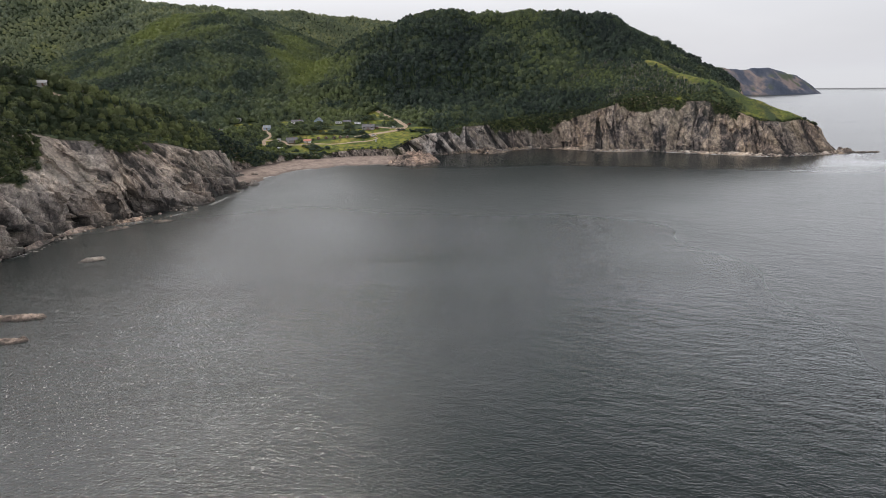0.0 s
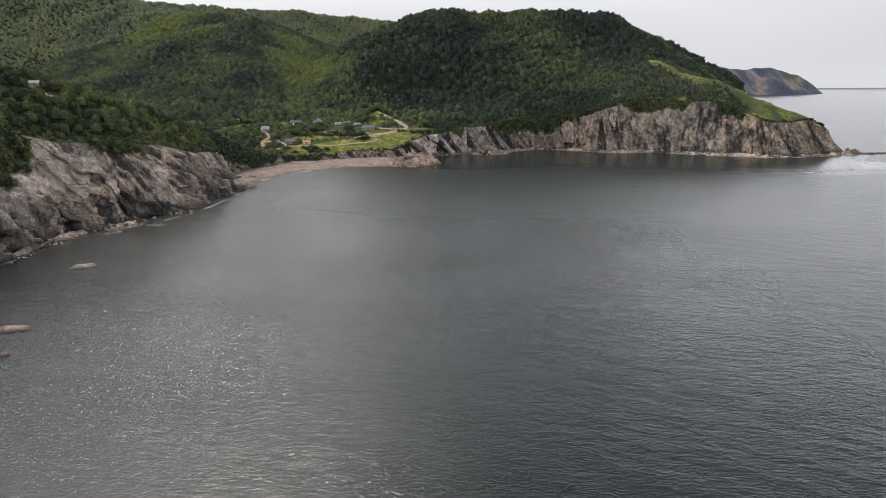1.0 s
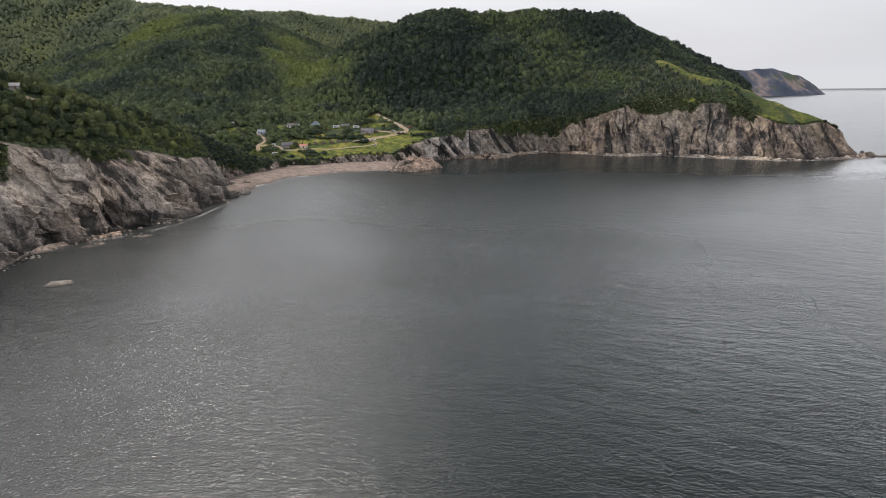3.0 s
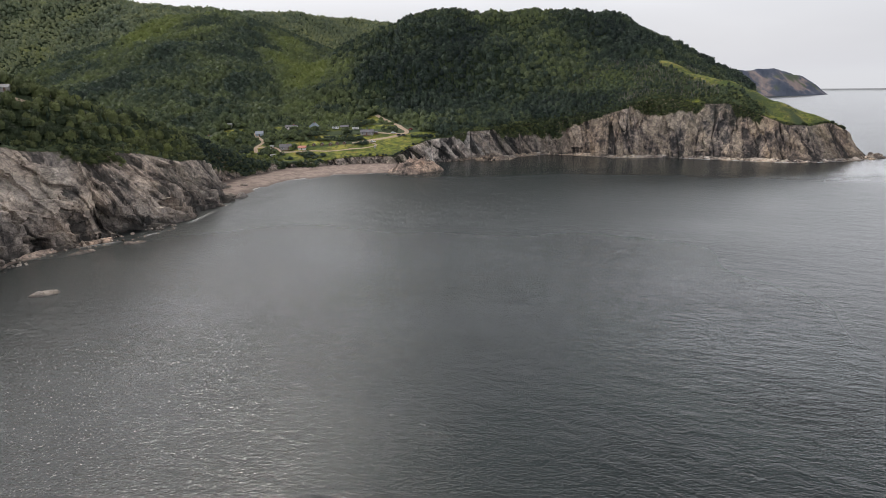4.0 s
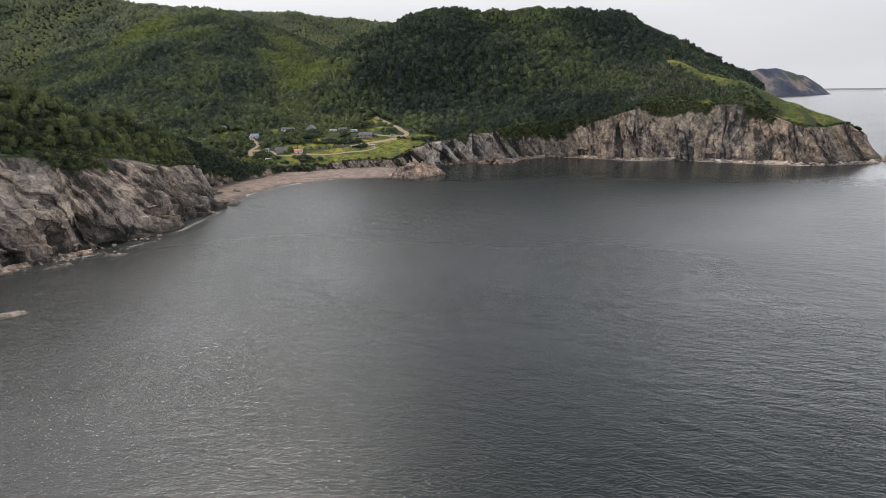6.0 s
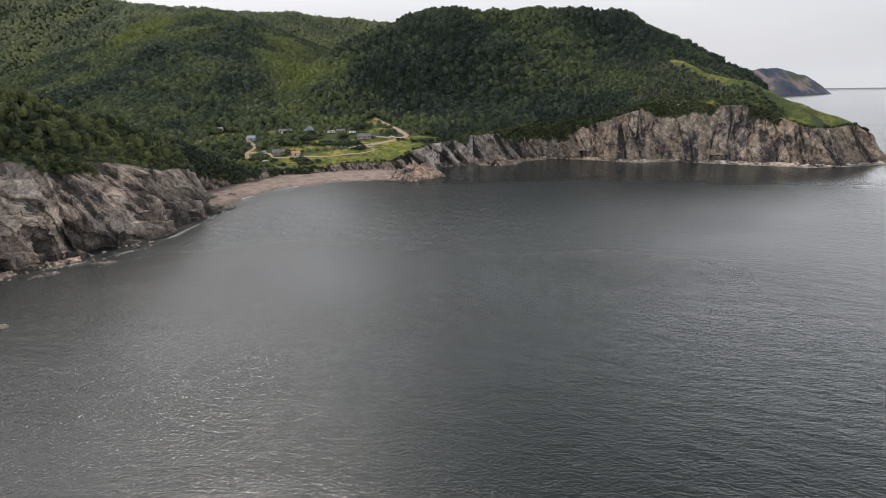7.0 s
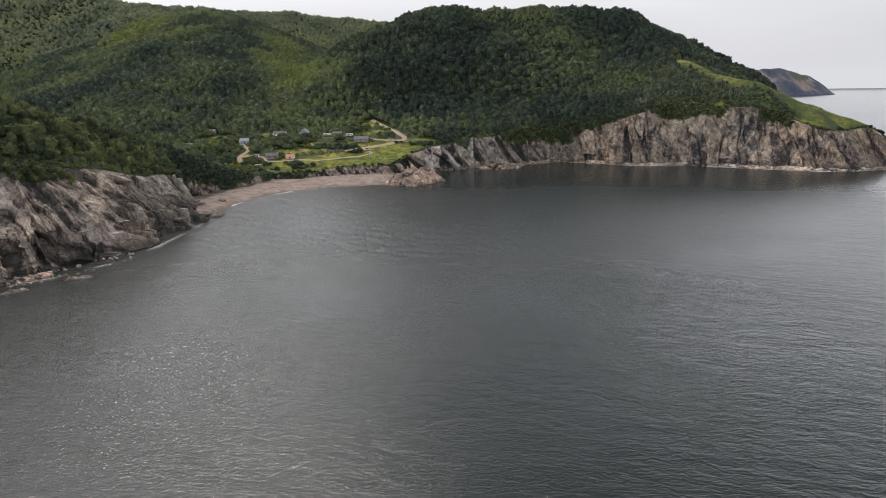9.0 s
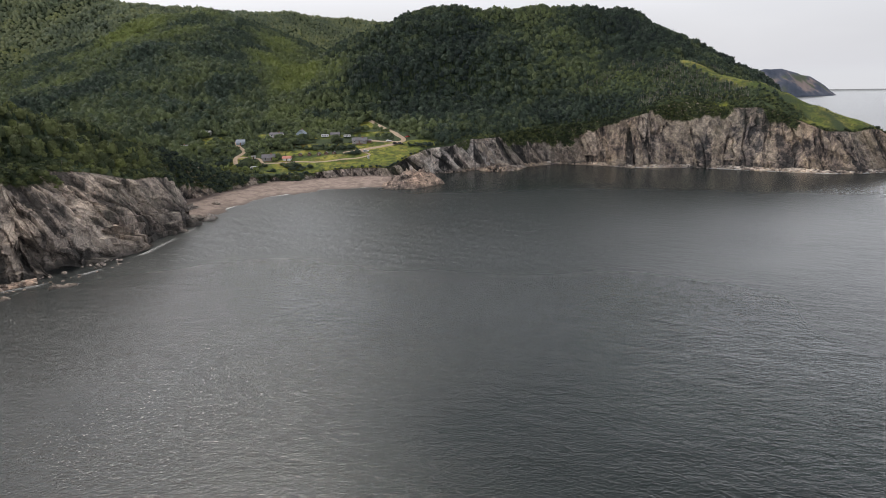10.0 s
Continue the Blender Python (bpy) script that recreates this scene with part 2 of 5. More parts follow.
def water_material():
    m = Mat("sea_water", 0.3, 0.5)
    m.b.inputs["IOR"].default_value = 1.333
    deep = m.noise(0.006, 3.0)
    base = m.ramp(deep, (0.35, (0.011, 0.0160, 0.0165)), (0.65, (0.016, 0.0220, 0.0225)))
    gust = m.ramp(m.noise(0.010, 3.0, 0.5, m.place((1.0, 2.2, 1))), (0.3, (0.55,) * 3), (0.7, (1.0,) * 3))
    # fine wavelets roughen the inner bay; the lee of the cliffs is calm
    m.link(m.mix(m.attr("ruffle"), (0.05,) * 3, (0.30,) * 3), m.b.inputs["Roughness"])
    ruffle = m.math("MULTIPLY", gust, m.math("SUBTRACT", 1.0, m.math("MULTIPLY", m.attr("calm"), 0.6)))
    swell = m.noise(0.07, 1.0, 0.5, m.place((1.0, 2.6, 1), (0, 0, -0.5)))
    chop = m.noise(0.33, 1.5, 0.5, m.place((1.0, 1.7, 1), (0, 0, -0.3)), 0.5)
    rip = m.noise(1.4, 2.2, 0.55, m.place((1.0, 1.6, 1), (0, 0, -0.1)), 0.4)
    n1 = m.bump(m.math("MULTIPLY", swell, ruffle), 0.6, 0.6)
    n2 = m.bump(m.math("MULTIPLY", chop, ruffle), 1.0, 0.28, n1)
    fine = m.math("MULTIPLY", ruffle, m.math("SUBTRACT", 1.0, m.math("MULTIPLY", m.attr("ruffle"), 0.3)))
    m.bump(m.math("MULTIPLY", rip, fine), 1.0, 0.28, n2)
    return m.color(base)


def rock_material(name, pale, mid, dark, tilt=0.5, stretch=(1.0, 1.0, 0.35), broad=0.055, layers=0.7, relief=1.2, mottle=0.6):
    m = Mat(name, 0.9, 0.25)
    strata = m.noise(0.75, 7.0, 0.68, m.place((0.5, 0.5, 1.9), (tilt, 0.35, 0)), 0.6)
    flute = m.noise(0.42, 8.0, 0.68, m.place(stretch), 0.5)
    slab = m.noise(broad, 5.0, 0.6, m.place((1.0, 1.0, 0.5), (0.25, -0.2, 0)), 0.7)
    grain = m.noise(3.0, 6.0, 0.7)
    v = m.math("ADD", m.math("MULTIPLY", flute, 0.42), m.math("MULTIPLY", slab, 0.58))
    v = m.math("ADD", v, m.math("MULTIPLY", m.attr("tone"), 0.10))
    body = m.ramp(v, (0.405, dark), (0.475, mid), (0.56, pale))
    crack = m.ramp(m.voronoi(0.24, m.place((1.0, 1.0, 0.5), (0.4, 0.5, 0.3)), "DISTANCE_TO_EDGE"), (0.0, (0.12,) * 3), (0.05, (1, 1, 1)))
    joint = m.ramp(m.voronoi(0.8, m.place((1.0, 1.0, 0.7), (-0.5, 0.3, 0.6)), "DISTANCE_TO_EDGE"), (0.0, (0.3,) * 3), (0.08, (1, 1, 1)))
    body = m.mix(layers, body, m.ramp(strata, (0.34, (0.38, 0.37, 0.37)), (0.56, (1.15, 1.12, 1.08))), "MULTIPLY")
    body = m.mix(0.4, body, crack, "MULTIPLY")
    body = m.mix(0.3, body, joint, "MULTIPLY")
    block = m.voronoi(0.42, m.place((1.0, 1.0, 0.75), (tilt, 0.35, 0.2)), "F1", "Color")
    stone = m.voronoi(1.3, m.place((1.0, 1.0, 1.2), (0.3, tilt, 0.5)), "F1", "Color")
    body = m.mix(mottle, body, m.ramp(block, (0.22, (0.42, 0.42, 0.43)), (0.5, (0.95, 0.94, 0.93)), (0.8, (1.4, 1.36, 1.3))), "MULTIPLY")
    body = m.mix(0.28, body, m.ramp(stone, (0.25, (0.5, 0.5, 0.5)), (0.75, (1.35, 1.33, 1.3))), "MULTIPLY")
    hue = m.noise(0.022, 3.0, 0.5, m.place((1.0, 1.0, 0.6)), 0.5)
    body = m.mix(0.5, body, m.ramp(hue, (0.38, (0.84, 0.86, 0.92)), (0.62, (1.14, 1.0, 0.90))), "MULTIPLY")
    wash = m.noise(0.16, 5.0, 0.65, m.place((1.0, 1.0, 0.14)), 0.3)          # streaks washed down the face
    body = m.mix(mottle, body, m.ramp(wash, (0.36, (0.62, 0.60, 0.60)), (0.6, (1.2, 1.18, 1.14))), "MULTIPLY")
    body = m.mix(0.35, body, m.ramp(grain, (0.28, (0.45,) * 3), (0.72, (1.3,) * 3)), "MULTIPLY")
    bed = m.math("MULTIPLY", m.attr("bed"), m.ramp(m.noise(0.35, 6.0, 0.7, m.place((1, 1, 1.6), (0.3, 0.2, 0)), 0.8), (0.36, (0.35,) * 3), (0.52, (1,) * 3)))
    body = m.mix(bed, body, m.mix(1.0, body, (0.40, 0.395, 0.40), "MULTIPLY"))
    wet = m.attr("wet")
    body = m.mix(wet, body, m.mix(0.7, body, (0.05, 0.048, 0.045)))
    moss = m.attr("moss")
    body = m.mix(m.math("MULTIPLY", moss, m.ramp(m.noise(0.6, 6.0, 0.7), (0.34, (0,) * 3), (0.48, (1,) * 3))), body, (0.055, 0.068, 0.024))
    n1 = m.bump(strata, 0.9, relief * layers / 0.7)
    n2 = m.bump(flute, 0.8, relief, n1)
    m.bump(grain, 0.6, 0.25, n2)
    return m.color(body)


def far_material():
    m = Mat("haze_blue_rock", 0.95, 0.2)
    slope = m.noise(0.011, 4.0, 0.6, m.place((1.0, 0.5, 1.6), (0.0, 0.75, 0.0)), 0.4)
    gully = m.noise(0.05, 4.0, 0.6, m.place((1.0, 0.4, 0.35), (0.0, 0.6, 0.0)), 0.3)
    # blue-grey is distance haze put into the rock colour; the pinkish stop is scree
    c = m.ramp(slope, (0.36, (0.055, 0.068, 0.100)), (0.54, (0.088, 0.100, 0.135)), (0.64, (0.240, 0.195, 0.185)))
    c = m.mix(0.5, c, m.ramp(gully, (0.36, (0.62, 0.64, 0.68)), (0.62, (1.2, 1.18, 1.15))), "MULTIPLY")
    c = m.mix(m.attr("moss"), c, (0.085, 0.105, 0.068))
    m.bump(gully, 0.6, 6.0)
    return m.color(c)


def ground_material():
    m = Mat("meadow_and_forest_floor", 0.95, 0.15)
    meadow, bare = m.attr("meadow"), m.attr("bare")
    tuft = m.noise(1.1, 6.0, 0.65)
    drift = m.noise(0.06, 4.0, 0.6, None, 0.6)
    grass = m.ramp(drift, (0.34, (0.074, 0.104, 0.024)), (0.5, (0.190, 0.205, 0.040)), (0.64, (0.300, 0.270, 0.070)))
    grass = m.mix(m.ramp(m.noise(0.21, 5.0, 0.65, None, 0.4), (0.46, (0,) * 3), (0.58, (0.85,) * 3)), grass, (0.056, 0.074, 0.026))
    grass = m.mix(m.ramp(m.noise(0.13, 4.0, 0.6), (0.56, (0,) * 3), (0.68, (0.6,) * 3)), grass, (0.25, 0.175, 0.055))
    grass = m.mix(0.55, grass, m.ramp(tuft, (0.3, (0.5, 0.55, 0.45)), (0.7, (1.2, 1.2, 1.1))), "MULTIPLY")
    under = m.ramp(tuft, (0.3, (0.036, 0.052, 0.030)), (0.7, (0.070, 0.092, 0.045)))
    soil = m.ramp(tuft, (0.3, (0.16, 0.12, 0.09)), (0.7, (0.30, 0.24, 0.18)))
    c = m.mix(meadow, under, grass)
    c = m.mix(bare, c, soil)
    m.bump(tuft, 0.8, 0.5)
    return m.color(c)


def leaf_material(name, dark, mid, light):
    m = Mat(name, 0.75, 0.2)
    tint = m.attr("tint")
    swath = m.noise(0.011, 3.0, 0.55, None, 0.5)
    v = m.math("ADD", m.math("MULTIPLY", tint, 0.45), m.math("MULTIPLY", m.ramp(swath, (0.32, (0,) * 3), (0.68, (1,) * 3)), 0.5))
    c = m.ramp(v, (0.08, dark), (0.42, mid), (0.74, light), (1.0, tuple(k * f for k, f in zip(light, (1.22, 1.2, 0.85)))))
    c = m.mix(0.28, c, m.ramp(m.noise(1.3, 4.0, 0.7), (0.3, (0.4,) * 3), (0.7, (1.35,) * 3)), "MULTIPLY")
    m.bump(m.noise(1.6, 3.0, 0.7), 0.7, 0.4)
    m.color(c)
    tr = m.node("ShaderNodeBsdfTranslucent")
    m.link(c, tr.inputs["Color"])
    mx = m.node("ShaderNodeMixShader")
    mx.inputs["Fac"].default_value = 0.25
    m.link(m.b.outputs["BSDF"], mx.inputs[1])
    m.link(tr.outputs["BSDF"], mx.inputs[2])
    m.link(mx.outputs["Shader"], m.t.nodes["Material Output"].inputs["Surface"])
    return m.m


def sand_material():
    m = Mat("pink_shingle", 0.9, 0.25)
    g = m.noise(2.2, 6.0, 0.7)
    band = m.noise(0.16, 4.0, 0.6, None, 0.8)
    c = m.ramp(band, (0.35, (0.185, 0.142, 0.122)), (0.6, (0.315, 0.25, 0.218)))
    c = m.mix(0.5, c, m.ramp(g, (0.3, (0.55,) * 3), (0.7, (1.25,) * 3)), "MULTIPLY")
    c = m.mix(m.attr("wet"), c, m.mix(0.65, c, (0.10, 0.08, 0.07)))
    m.bump(g, 0.6, 0.15)
    return m.color(c)


WATER = water_material()
ROCK_WEST = rock_material("grey_cliff_rock", (0.53, 0.475, 0.42), (0.335, 0.30, 0.272), (0.11, 0.105, 0.102), -0.3, (1.0, 1.0, 0.09), 0.06, 0.35, 0.45, 0.38)
ROCK_EAST = rock_material("brown_cliff_rock", (0.50, 0.43, 0.35), (0.28, 0.243, 0.223), (0.085, 0.083, 0.086), -0.9, (1, 1, 0.2), 0.05, 0.55, 1.0)
ROCK_DARK = rock_material("dark_folded_rock", (0.68, 0.62, 0.56), (0.15, 0.13, 0.118), (0.040, 0.040, 0.043), 0.9, (1.0, 1.0, 0.22), 0.07)
ROCK_FOLD = rock_material("pale_folded_rock", (0.74, 0.70, 0.66), (0.46, 0.43, 0.41), (0.045, 0.046, 0.050), 0.9, (1.0, 1.0, 0.3), 0.10, 0.5)
ROCK_COVE = rock_material("grey_cove_rock", (0.50, 0.45, 0.40), (0.25, 0.225, 0.21), (0.060, 0.060, 0.063), 0.7, (1.0, 1.0, 0.2), 0.06, 0.6)
ROCK_PINK = rock_material("pinkish_shore_rock", (0.56, 0.46, 0.395), (0.37, 0.305, 0.265), (0.10, 0.092, 0.088), 0.3, (1, 1, 1), 0.09, 0.5, 0.8)
ROCK_FAR = far_material()
GROUND = ground_material()
# extra blue in the dark leaves carries some distance haze
LEAF = leaf_material("broad_leaves", (0.026, 0.039, 0.036), (0.057, 0.081, 0.058), (0.143, 0.174, 0.078))
NEEDLE = leaf_material("spruce_needles", (0.016, 0.028, 0.020), (0.028, 0.046, 0.028), (0.050, 0.072, 0.038))
SCRUB = leaf_material("dark_scrub_leaves", (0.019, 0.028, 0.018), (0.052, 0.070, 0.035), (0.150, 0.172, 0.068))
# paler and bluer than LEAF: distance haze put into the leaf colour
LEAF_HAZED = leaf_material("haze_paled_leaves", (0.066, 0.090, 0.070), (0.120, 0.150, 0.098), (0.200, 0.225, 0.120))
SAND = sand_material()
PEBBLE = rock_material("pale_pebbles", (0.66, 0.61, 0.55), (0.48, 0.44, 0.39), (0.20, 0.185, 0.17), 0.2, (1, 1, 1), 0.09, 0.2, 0.4)

# ---- sea ----
CALM = [(20, 505, 0), (90, 530, 0), (150, 505, 0), (215, 478, 0), (300, 462, 0)]
ux = np.unique(np.concatenate([np.arange(-4900, -400, 300), np.arange(-400, 600, 8), np.arange(600, 4901, 300)]).astype(float))
uy = np.unique(np.concatenate([np.arange(-4900, 0, 300), np.arange(0, 700, 8), np.arange(700, 4901, 300)]).astype(float))
UX, UY = np.meshgrid(ux, uy)
wx, wy = UX.ravel(), UY.ravel()
calm_d, _ = along(CALM, wx, wy)
calm = smooth(72, 34, calm_d + 22 * fbm(xyz(wx / 70, wy / 16, 5.0), 4))
lee = smooth(-50, 130, wx + 25 * fbm(xyz(wx / 60, wy / 60, 2.0), 2)) * smooth(520, 200, wy)
ruffled = smooth(150, 350, wy + 0.25 * np.abs(wx) + 25 * fbm(xyz(wx / 90, wy / 60, 9.0), 3)) * (1 - 0.5 * calm)
sea = new("water", mesh_of("water", np.stack([wx, wy, 0 * wx], 1), grid_faces(len(uy), len(ux)), WATER, attrs=(("calm", np.maximum(calm, 0.45 * lee)), ("ruffle", 1 - (1 - ruffled) * (1 - lee)))))
tagged(sea, "grey rippled sea under a hazy sky", "sea", kind="structure")

# a glowing ring added for the bright haze in which sea and sky meet
haze = bpy.data.materials.new("glowing_haze")
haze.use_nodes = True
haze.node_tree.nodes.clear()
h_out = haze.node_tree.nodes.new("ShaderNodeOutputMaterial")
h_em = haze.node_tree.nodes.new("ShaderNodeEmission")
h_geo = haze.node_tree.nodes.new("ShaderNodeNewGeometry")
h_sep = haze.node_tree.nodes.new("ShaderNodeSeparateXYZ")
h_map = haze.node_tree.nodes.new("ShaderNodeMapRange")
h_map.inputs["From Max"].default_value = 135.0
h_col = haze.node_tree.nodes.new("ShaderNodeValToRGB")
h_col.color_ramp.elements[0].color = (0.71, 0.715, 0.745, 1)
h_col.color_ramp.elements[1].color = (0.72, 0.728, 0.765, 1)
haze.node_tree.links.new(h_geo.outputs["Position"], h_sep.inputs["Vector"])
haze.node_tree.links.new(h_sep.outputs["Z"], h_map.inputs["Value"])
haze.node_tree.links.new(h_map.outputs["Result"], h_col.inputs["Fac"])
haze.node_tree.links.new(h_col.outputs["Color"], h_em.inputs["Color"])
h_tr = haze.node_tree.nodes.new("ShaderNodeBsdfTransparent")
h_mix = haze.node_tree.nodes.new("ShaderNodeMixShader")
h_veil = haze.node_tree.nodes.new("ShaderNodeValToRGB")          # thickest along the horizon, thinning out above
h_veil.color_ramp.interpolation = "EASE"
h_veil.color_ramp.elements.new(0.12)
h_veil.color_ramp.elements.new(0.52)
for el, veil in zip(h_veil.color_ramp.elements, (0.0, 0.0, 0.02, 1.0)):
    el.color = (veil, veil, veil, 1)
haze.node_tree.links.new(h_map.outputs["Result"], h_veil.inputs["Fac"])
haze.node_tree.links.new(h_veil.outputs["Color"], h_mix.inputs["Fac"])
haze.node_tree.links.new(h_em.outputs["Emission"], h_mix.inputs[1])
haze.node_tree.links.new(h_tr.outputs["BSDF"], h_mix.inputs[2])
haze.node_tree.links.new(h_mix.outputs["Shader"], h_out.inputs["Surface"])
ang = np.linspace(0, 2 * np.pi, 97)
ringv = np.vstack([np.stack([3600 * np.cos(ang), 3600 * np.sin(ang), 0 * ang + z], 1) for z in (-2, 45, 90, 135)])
tagged(new("backdrop", mesh_of("backdrop", ringv, grid_faces(4, 97), haze)), "glowing ring standing in for pale haze along the sea horizon", "haze", kind="structure")


# ---- ground ----
def even_steps(*runs):
    return np.unique(np.concatenate([np.arange(a, b, s) for a, b, s in runs]).astype(float))


gx = even_steps((-1700, -480, 20), (-480, -200, 4), (-200, 40, 2), (40, 440, 4), (440, 640, 20))
gy = even_steps((-480, 150, 20), (150, 490, 4), (490, 620, 2), (620, 860, 4), (860, 1300, 9), (1300, 2000, 25))
GX, GY = np.meshgrid(gx, gy)
px, py = GX.ravel(), GY.ravel()
hz = land_height(px, py)
sd, setback = inland(px, py)
lip = setback + 3.5
gz = np.where(sd < lip, np.maximum(hz - 9.0 * (lip - sd), -25), hz - 0.25 * smooth(12, 0, sd - lip))


LAWNS = [(-72, 510, 46, 18), (-28, 528, 24, 22), (-40, 545, 26, 8), (-45, 570, 15, 8), (-58, 592, 12, 9), (-170, 562, 16, 9), (-100, 534, 26, 5),
         (-70, 547, 40, 4.5), (-8, 549, 13, 5), (-137, 520, 6, 13), (-130, 572, 9, 5), (-80, 566, 14, 5), (-4, 546, 12, 7), (41, 584, 4, 7), (-52, 606, 8, 9), (-100, 498, 16, 7), (217, 546, 9, 3)]


def meadow_at(x, y, h):
    """How far a place is open grass: the village meadows and the grassy ridge of the headland."""
    x, y = np.asarray(x, float), np.asarray(y, float)
    wob = fbm(xyz(x / 14, y / 14, 5.5), 3)
    dk, _ = along(KNOB_RIDGE[1:], x, y)
    res = 0.7 * smooth(10, 5, dk + 4 * wob)
    res = np.maximum(res, 0.62 * smooth(244, 268, x + 14 * wob) * smooth(600, 560, y) * smooth(-0.6, 0.1, vnoise(xyz(x / 9, y / 9, 8.8))))
    for cx, cy, rx, ry in LAWNS:
        res = np.maximum(res, smooth(1.1, 0.85, np.hypot((x - cx) / rx, (y - cy) / ry) + 0.16 * wob))
    return np.clip(res, 0, 1)


meadow = meadow_at(px, py, hz)
faces = grid_faces(len(gy), len(gx))
keep = (sd.ravel()[faces] > -8).any(1)
ground = new("ground", mesh_of("ground", np.stack([px, py, gz], 1), faces[keep], GROUND,
                               attrs=(("meadow", meadow), ("bare", np.zeros(len(px))))))
tagged(ground, "hilly ground with green meadows and forest floor", "ground", kind="structure")


# ---- cliffs ----
def normals_of(line):
    t = np.gradient(line[:, :2], axis=0)
    n = np.stack([-t[:, 1], t[:, 0]], 1)
    n /= np.linalg.norm(n, axis=1)[:, None] + 1e-9
    k = 9
    pad = np.vstack([np.repeat(n[:1], k, 0), n, np.repeat(n[-1:], k, 0)])
    sm = np.stack([np.convolve(pad[:, i], np.ones(2 * k + 1) / (2 * k + 1), "valid") for i in (0, 1)], 1)
    return sm / (np.linalg.norm(sm, axis=1)[:, None] + 1e-9)


def facets(s, z, size, seed):
    """Broken rock: flat faces with sharp edges, each with its own step and tilt."""
    a, b = s / size, z / (size * 1.25)
    i, j = np.floor(a).astype(np.int64), np.floor(b).astype(np.int64)
    best, res = np.full(a.shape, 1e9), np.zeros(a.shape)
    for di in (-1, 0, 1):
        for dj in (-1, 0, 1):
            ci, cj = i + di, j + dj
            da = a - ci - hash3(ci, cj, 0 * ci + seed)
            db = b - cj - hash3(ci, cj, 0 * ci + seed + 1)
            d = da * da + db * db
            near = d < best
            best = np.where(near, d, best)
            f = (hash3(ci, cj, 0 * ci + seed + 2) - 0.5) + 0.9 * (hash3(ci, cj, 0 * ci + seed + 3) - 0.5) * da + 0.9 * (hash3(ci, cj, 0 * ci + seed + 4) - 0.5) * db
            res = np.where(near, f, res)
    return res * 2


def cliff(name, line, rows, material, label, step, rough=1.0, steep=0.38, ribs=0.0, slabs=1.0, ledges=0.6, beds=0.0, lean=0.4, dip=0.25, mossy=0.2,
          caves=(), green=None, dark=None):
    """A cliff face from the foot line up to the land, and a lip of turf over its edge. Land lies to the left of the line.
    lean: how its joints lean; dip: how its beds dip; caves: (along, height, half width, half height, depth);
    green: the height above which plants cover it; dark: where its rock is dark."""
    n = normals_of(line)
    cols = len(line)
    top = line[:, :2] + n * line[:, 2:3]
    htop = land_height(top[:, 0], top[:, 1])
    s = np.arange(cols) * step
    v = np.linspace(0, 1, rows)[:, None]
    prof = np.where(v < 0.42, steep * v / 0.42, steep + (1 - steep) * (v - 0.42) / 0.58)
    X = line[:, 0] + n[:, 0] * line[:, 2] * prof
    Y = line[:, 1] + n[:, 1] * line[:, 2] * prof
    Z = -2.5 + (htop + 2.5) * v + 0 * X
    P = np.stack([X, Y, Z], -1).reshape(-1, 3)
    S, H = np.tile(s, rows), P[:, 2].copy()
    vv = np.repeat(v, cols, 1).ravel()
    fade = np.clip(vv * 12, 0, 1) ** 0.5 * (1 - smooth(0.84, 1.0, vv))
    low = 1 - smooth(0.15, 0.6, vv)
    warp = 1.3 * vnoise(P / 7.0 + 3.0) + 0.5 * vnoise(P / 2.2 + 9.0)
    u, w = S + lean * H + warp, H + dip * S + warp
    big = fbm(P / np.array([22, 22, 34]) + 4.1, 3)
    plate = facets(u, w / 2.8, 9.0, 71)
    sheet = facets(u + 3.1, w / 1.9, 3.8, 91)
    chip = facets(u + 7.7, w / 1.2, 1.7, 55)
    # beds of rock, each broken into lengths that stand proud or lie back, with an undercut below
    bed_at = w / 4.2
    i = np.floor(bed_at).astype(np.int64)
    j = np.floor((u + 13.0 * hash3(i, 0 * i, 0 * i + 3)) / 11.0).astype(np.int64)
    ledge = 1.6 * (hash3(i, j, 0 * i + 5) - 0.5) + 0.9 * (bed_at - i - 0.5)
    cleft = np.clip(1 - 9 * np.abs(vnoise(np.stack([u / 6.5, H / 42, 0 * S + 2], 1))), 0, 1)
    rib = fbm(np.stack([u / 16 + 5.5, H / 90, 0 * S], 1), 3)
    d = rough * (2.0 * big + slabs * (2.1 * plate + 0.8 * sheet + 0.22 * chip) + ledges * (0.2 + 1.3 * low) * 1.6 * ledge - 3.4 * cleft)
    d = d + ribs * (6.0 * rib - 3.0 * np.clip(1 - 3 * np.abs(rib), 0, 1))
    for cs, cz, hs, hz, deep in caves:
        e = np.hypot((S + 0.4 * (H - cz) - cs) / hs, (H - cz) / hz) + 0.22 * plate + 0.12 * sheet
        d = d - deep * smooth(1.05, 0.8, e)
    d = np.maximum(d, -0.3 * np.tile(line[:, 2], rows) - 1.0)
    out = -np.tile(n, (rows, 1))
    P[:, 0] += out[:, 0] * d * fade
    P[:, 1] += out[:, 1] * d * fade
    P[:, 2] += (0.5 * plate + 0.3 * sheet) * fade * rough
    wet = smooth(4.0, 0.3, P[:, 2] + 1.2 * sheet)
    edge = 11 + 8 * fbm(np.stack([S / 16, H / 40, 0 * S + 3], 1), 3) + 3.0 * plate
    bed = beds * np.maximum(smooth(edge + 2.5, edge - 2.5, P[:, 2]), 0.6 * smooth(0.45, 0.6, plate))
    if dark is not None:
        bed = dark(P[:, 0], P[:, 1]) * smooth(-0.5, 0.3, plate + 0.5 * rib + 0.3)
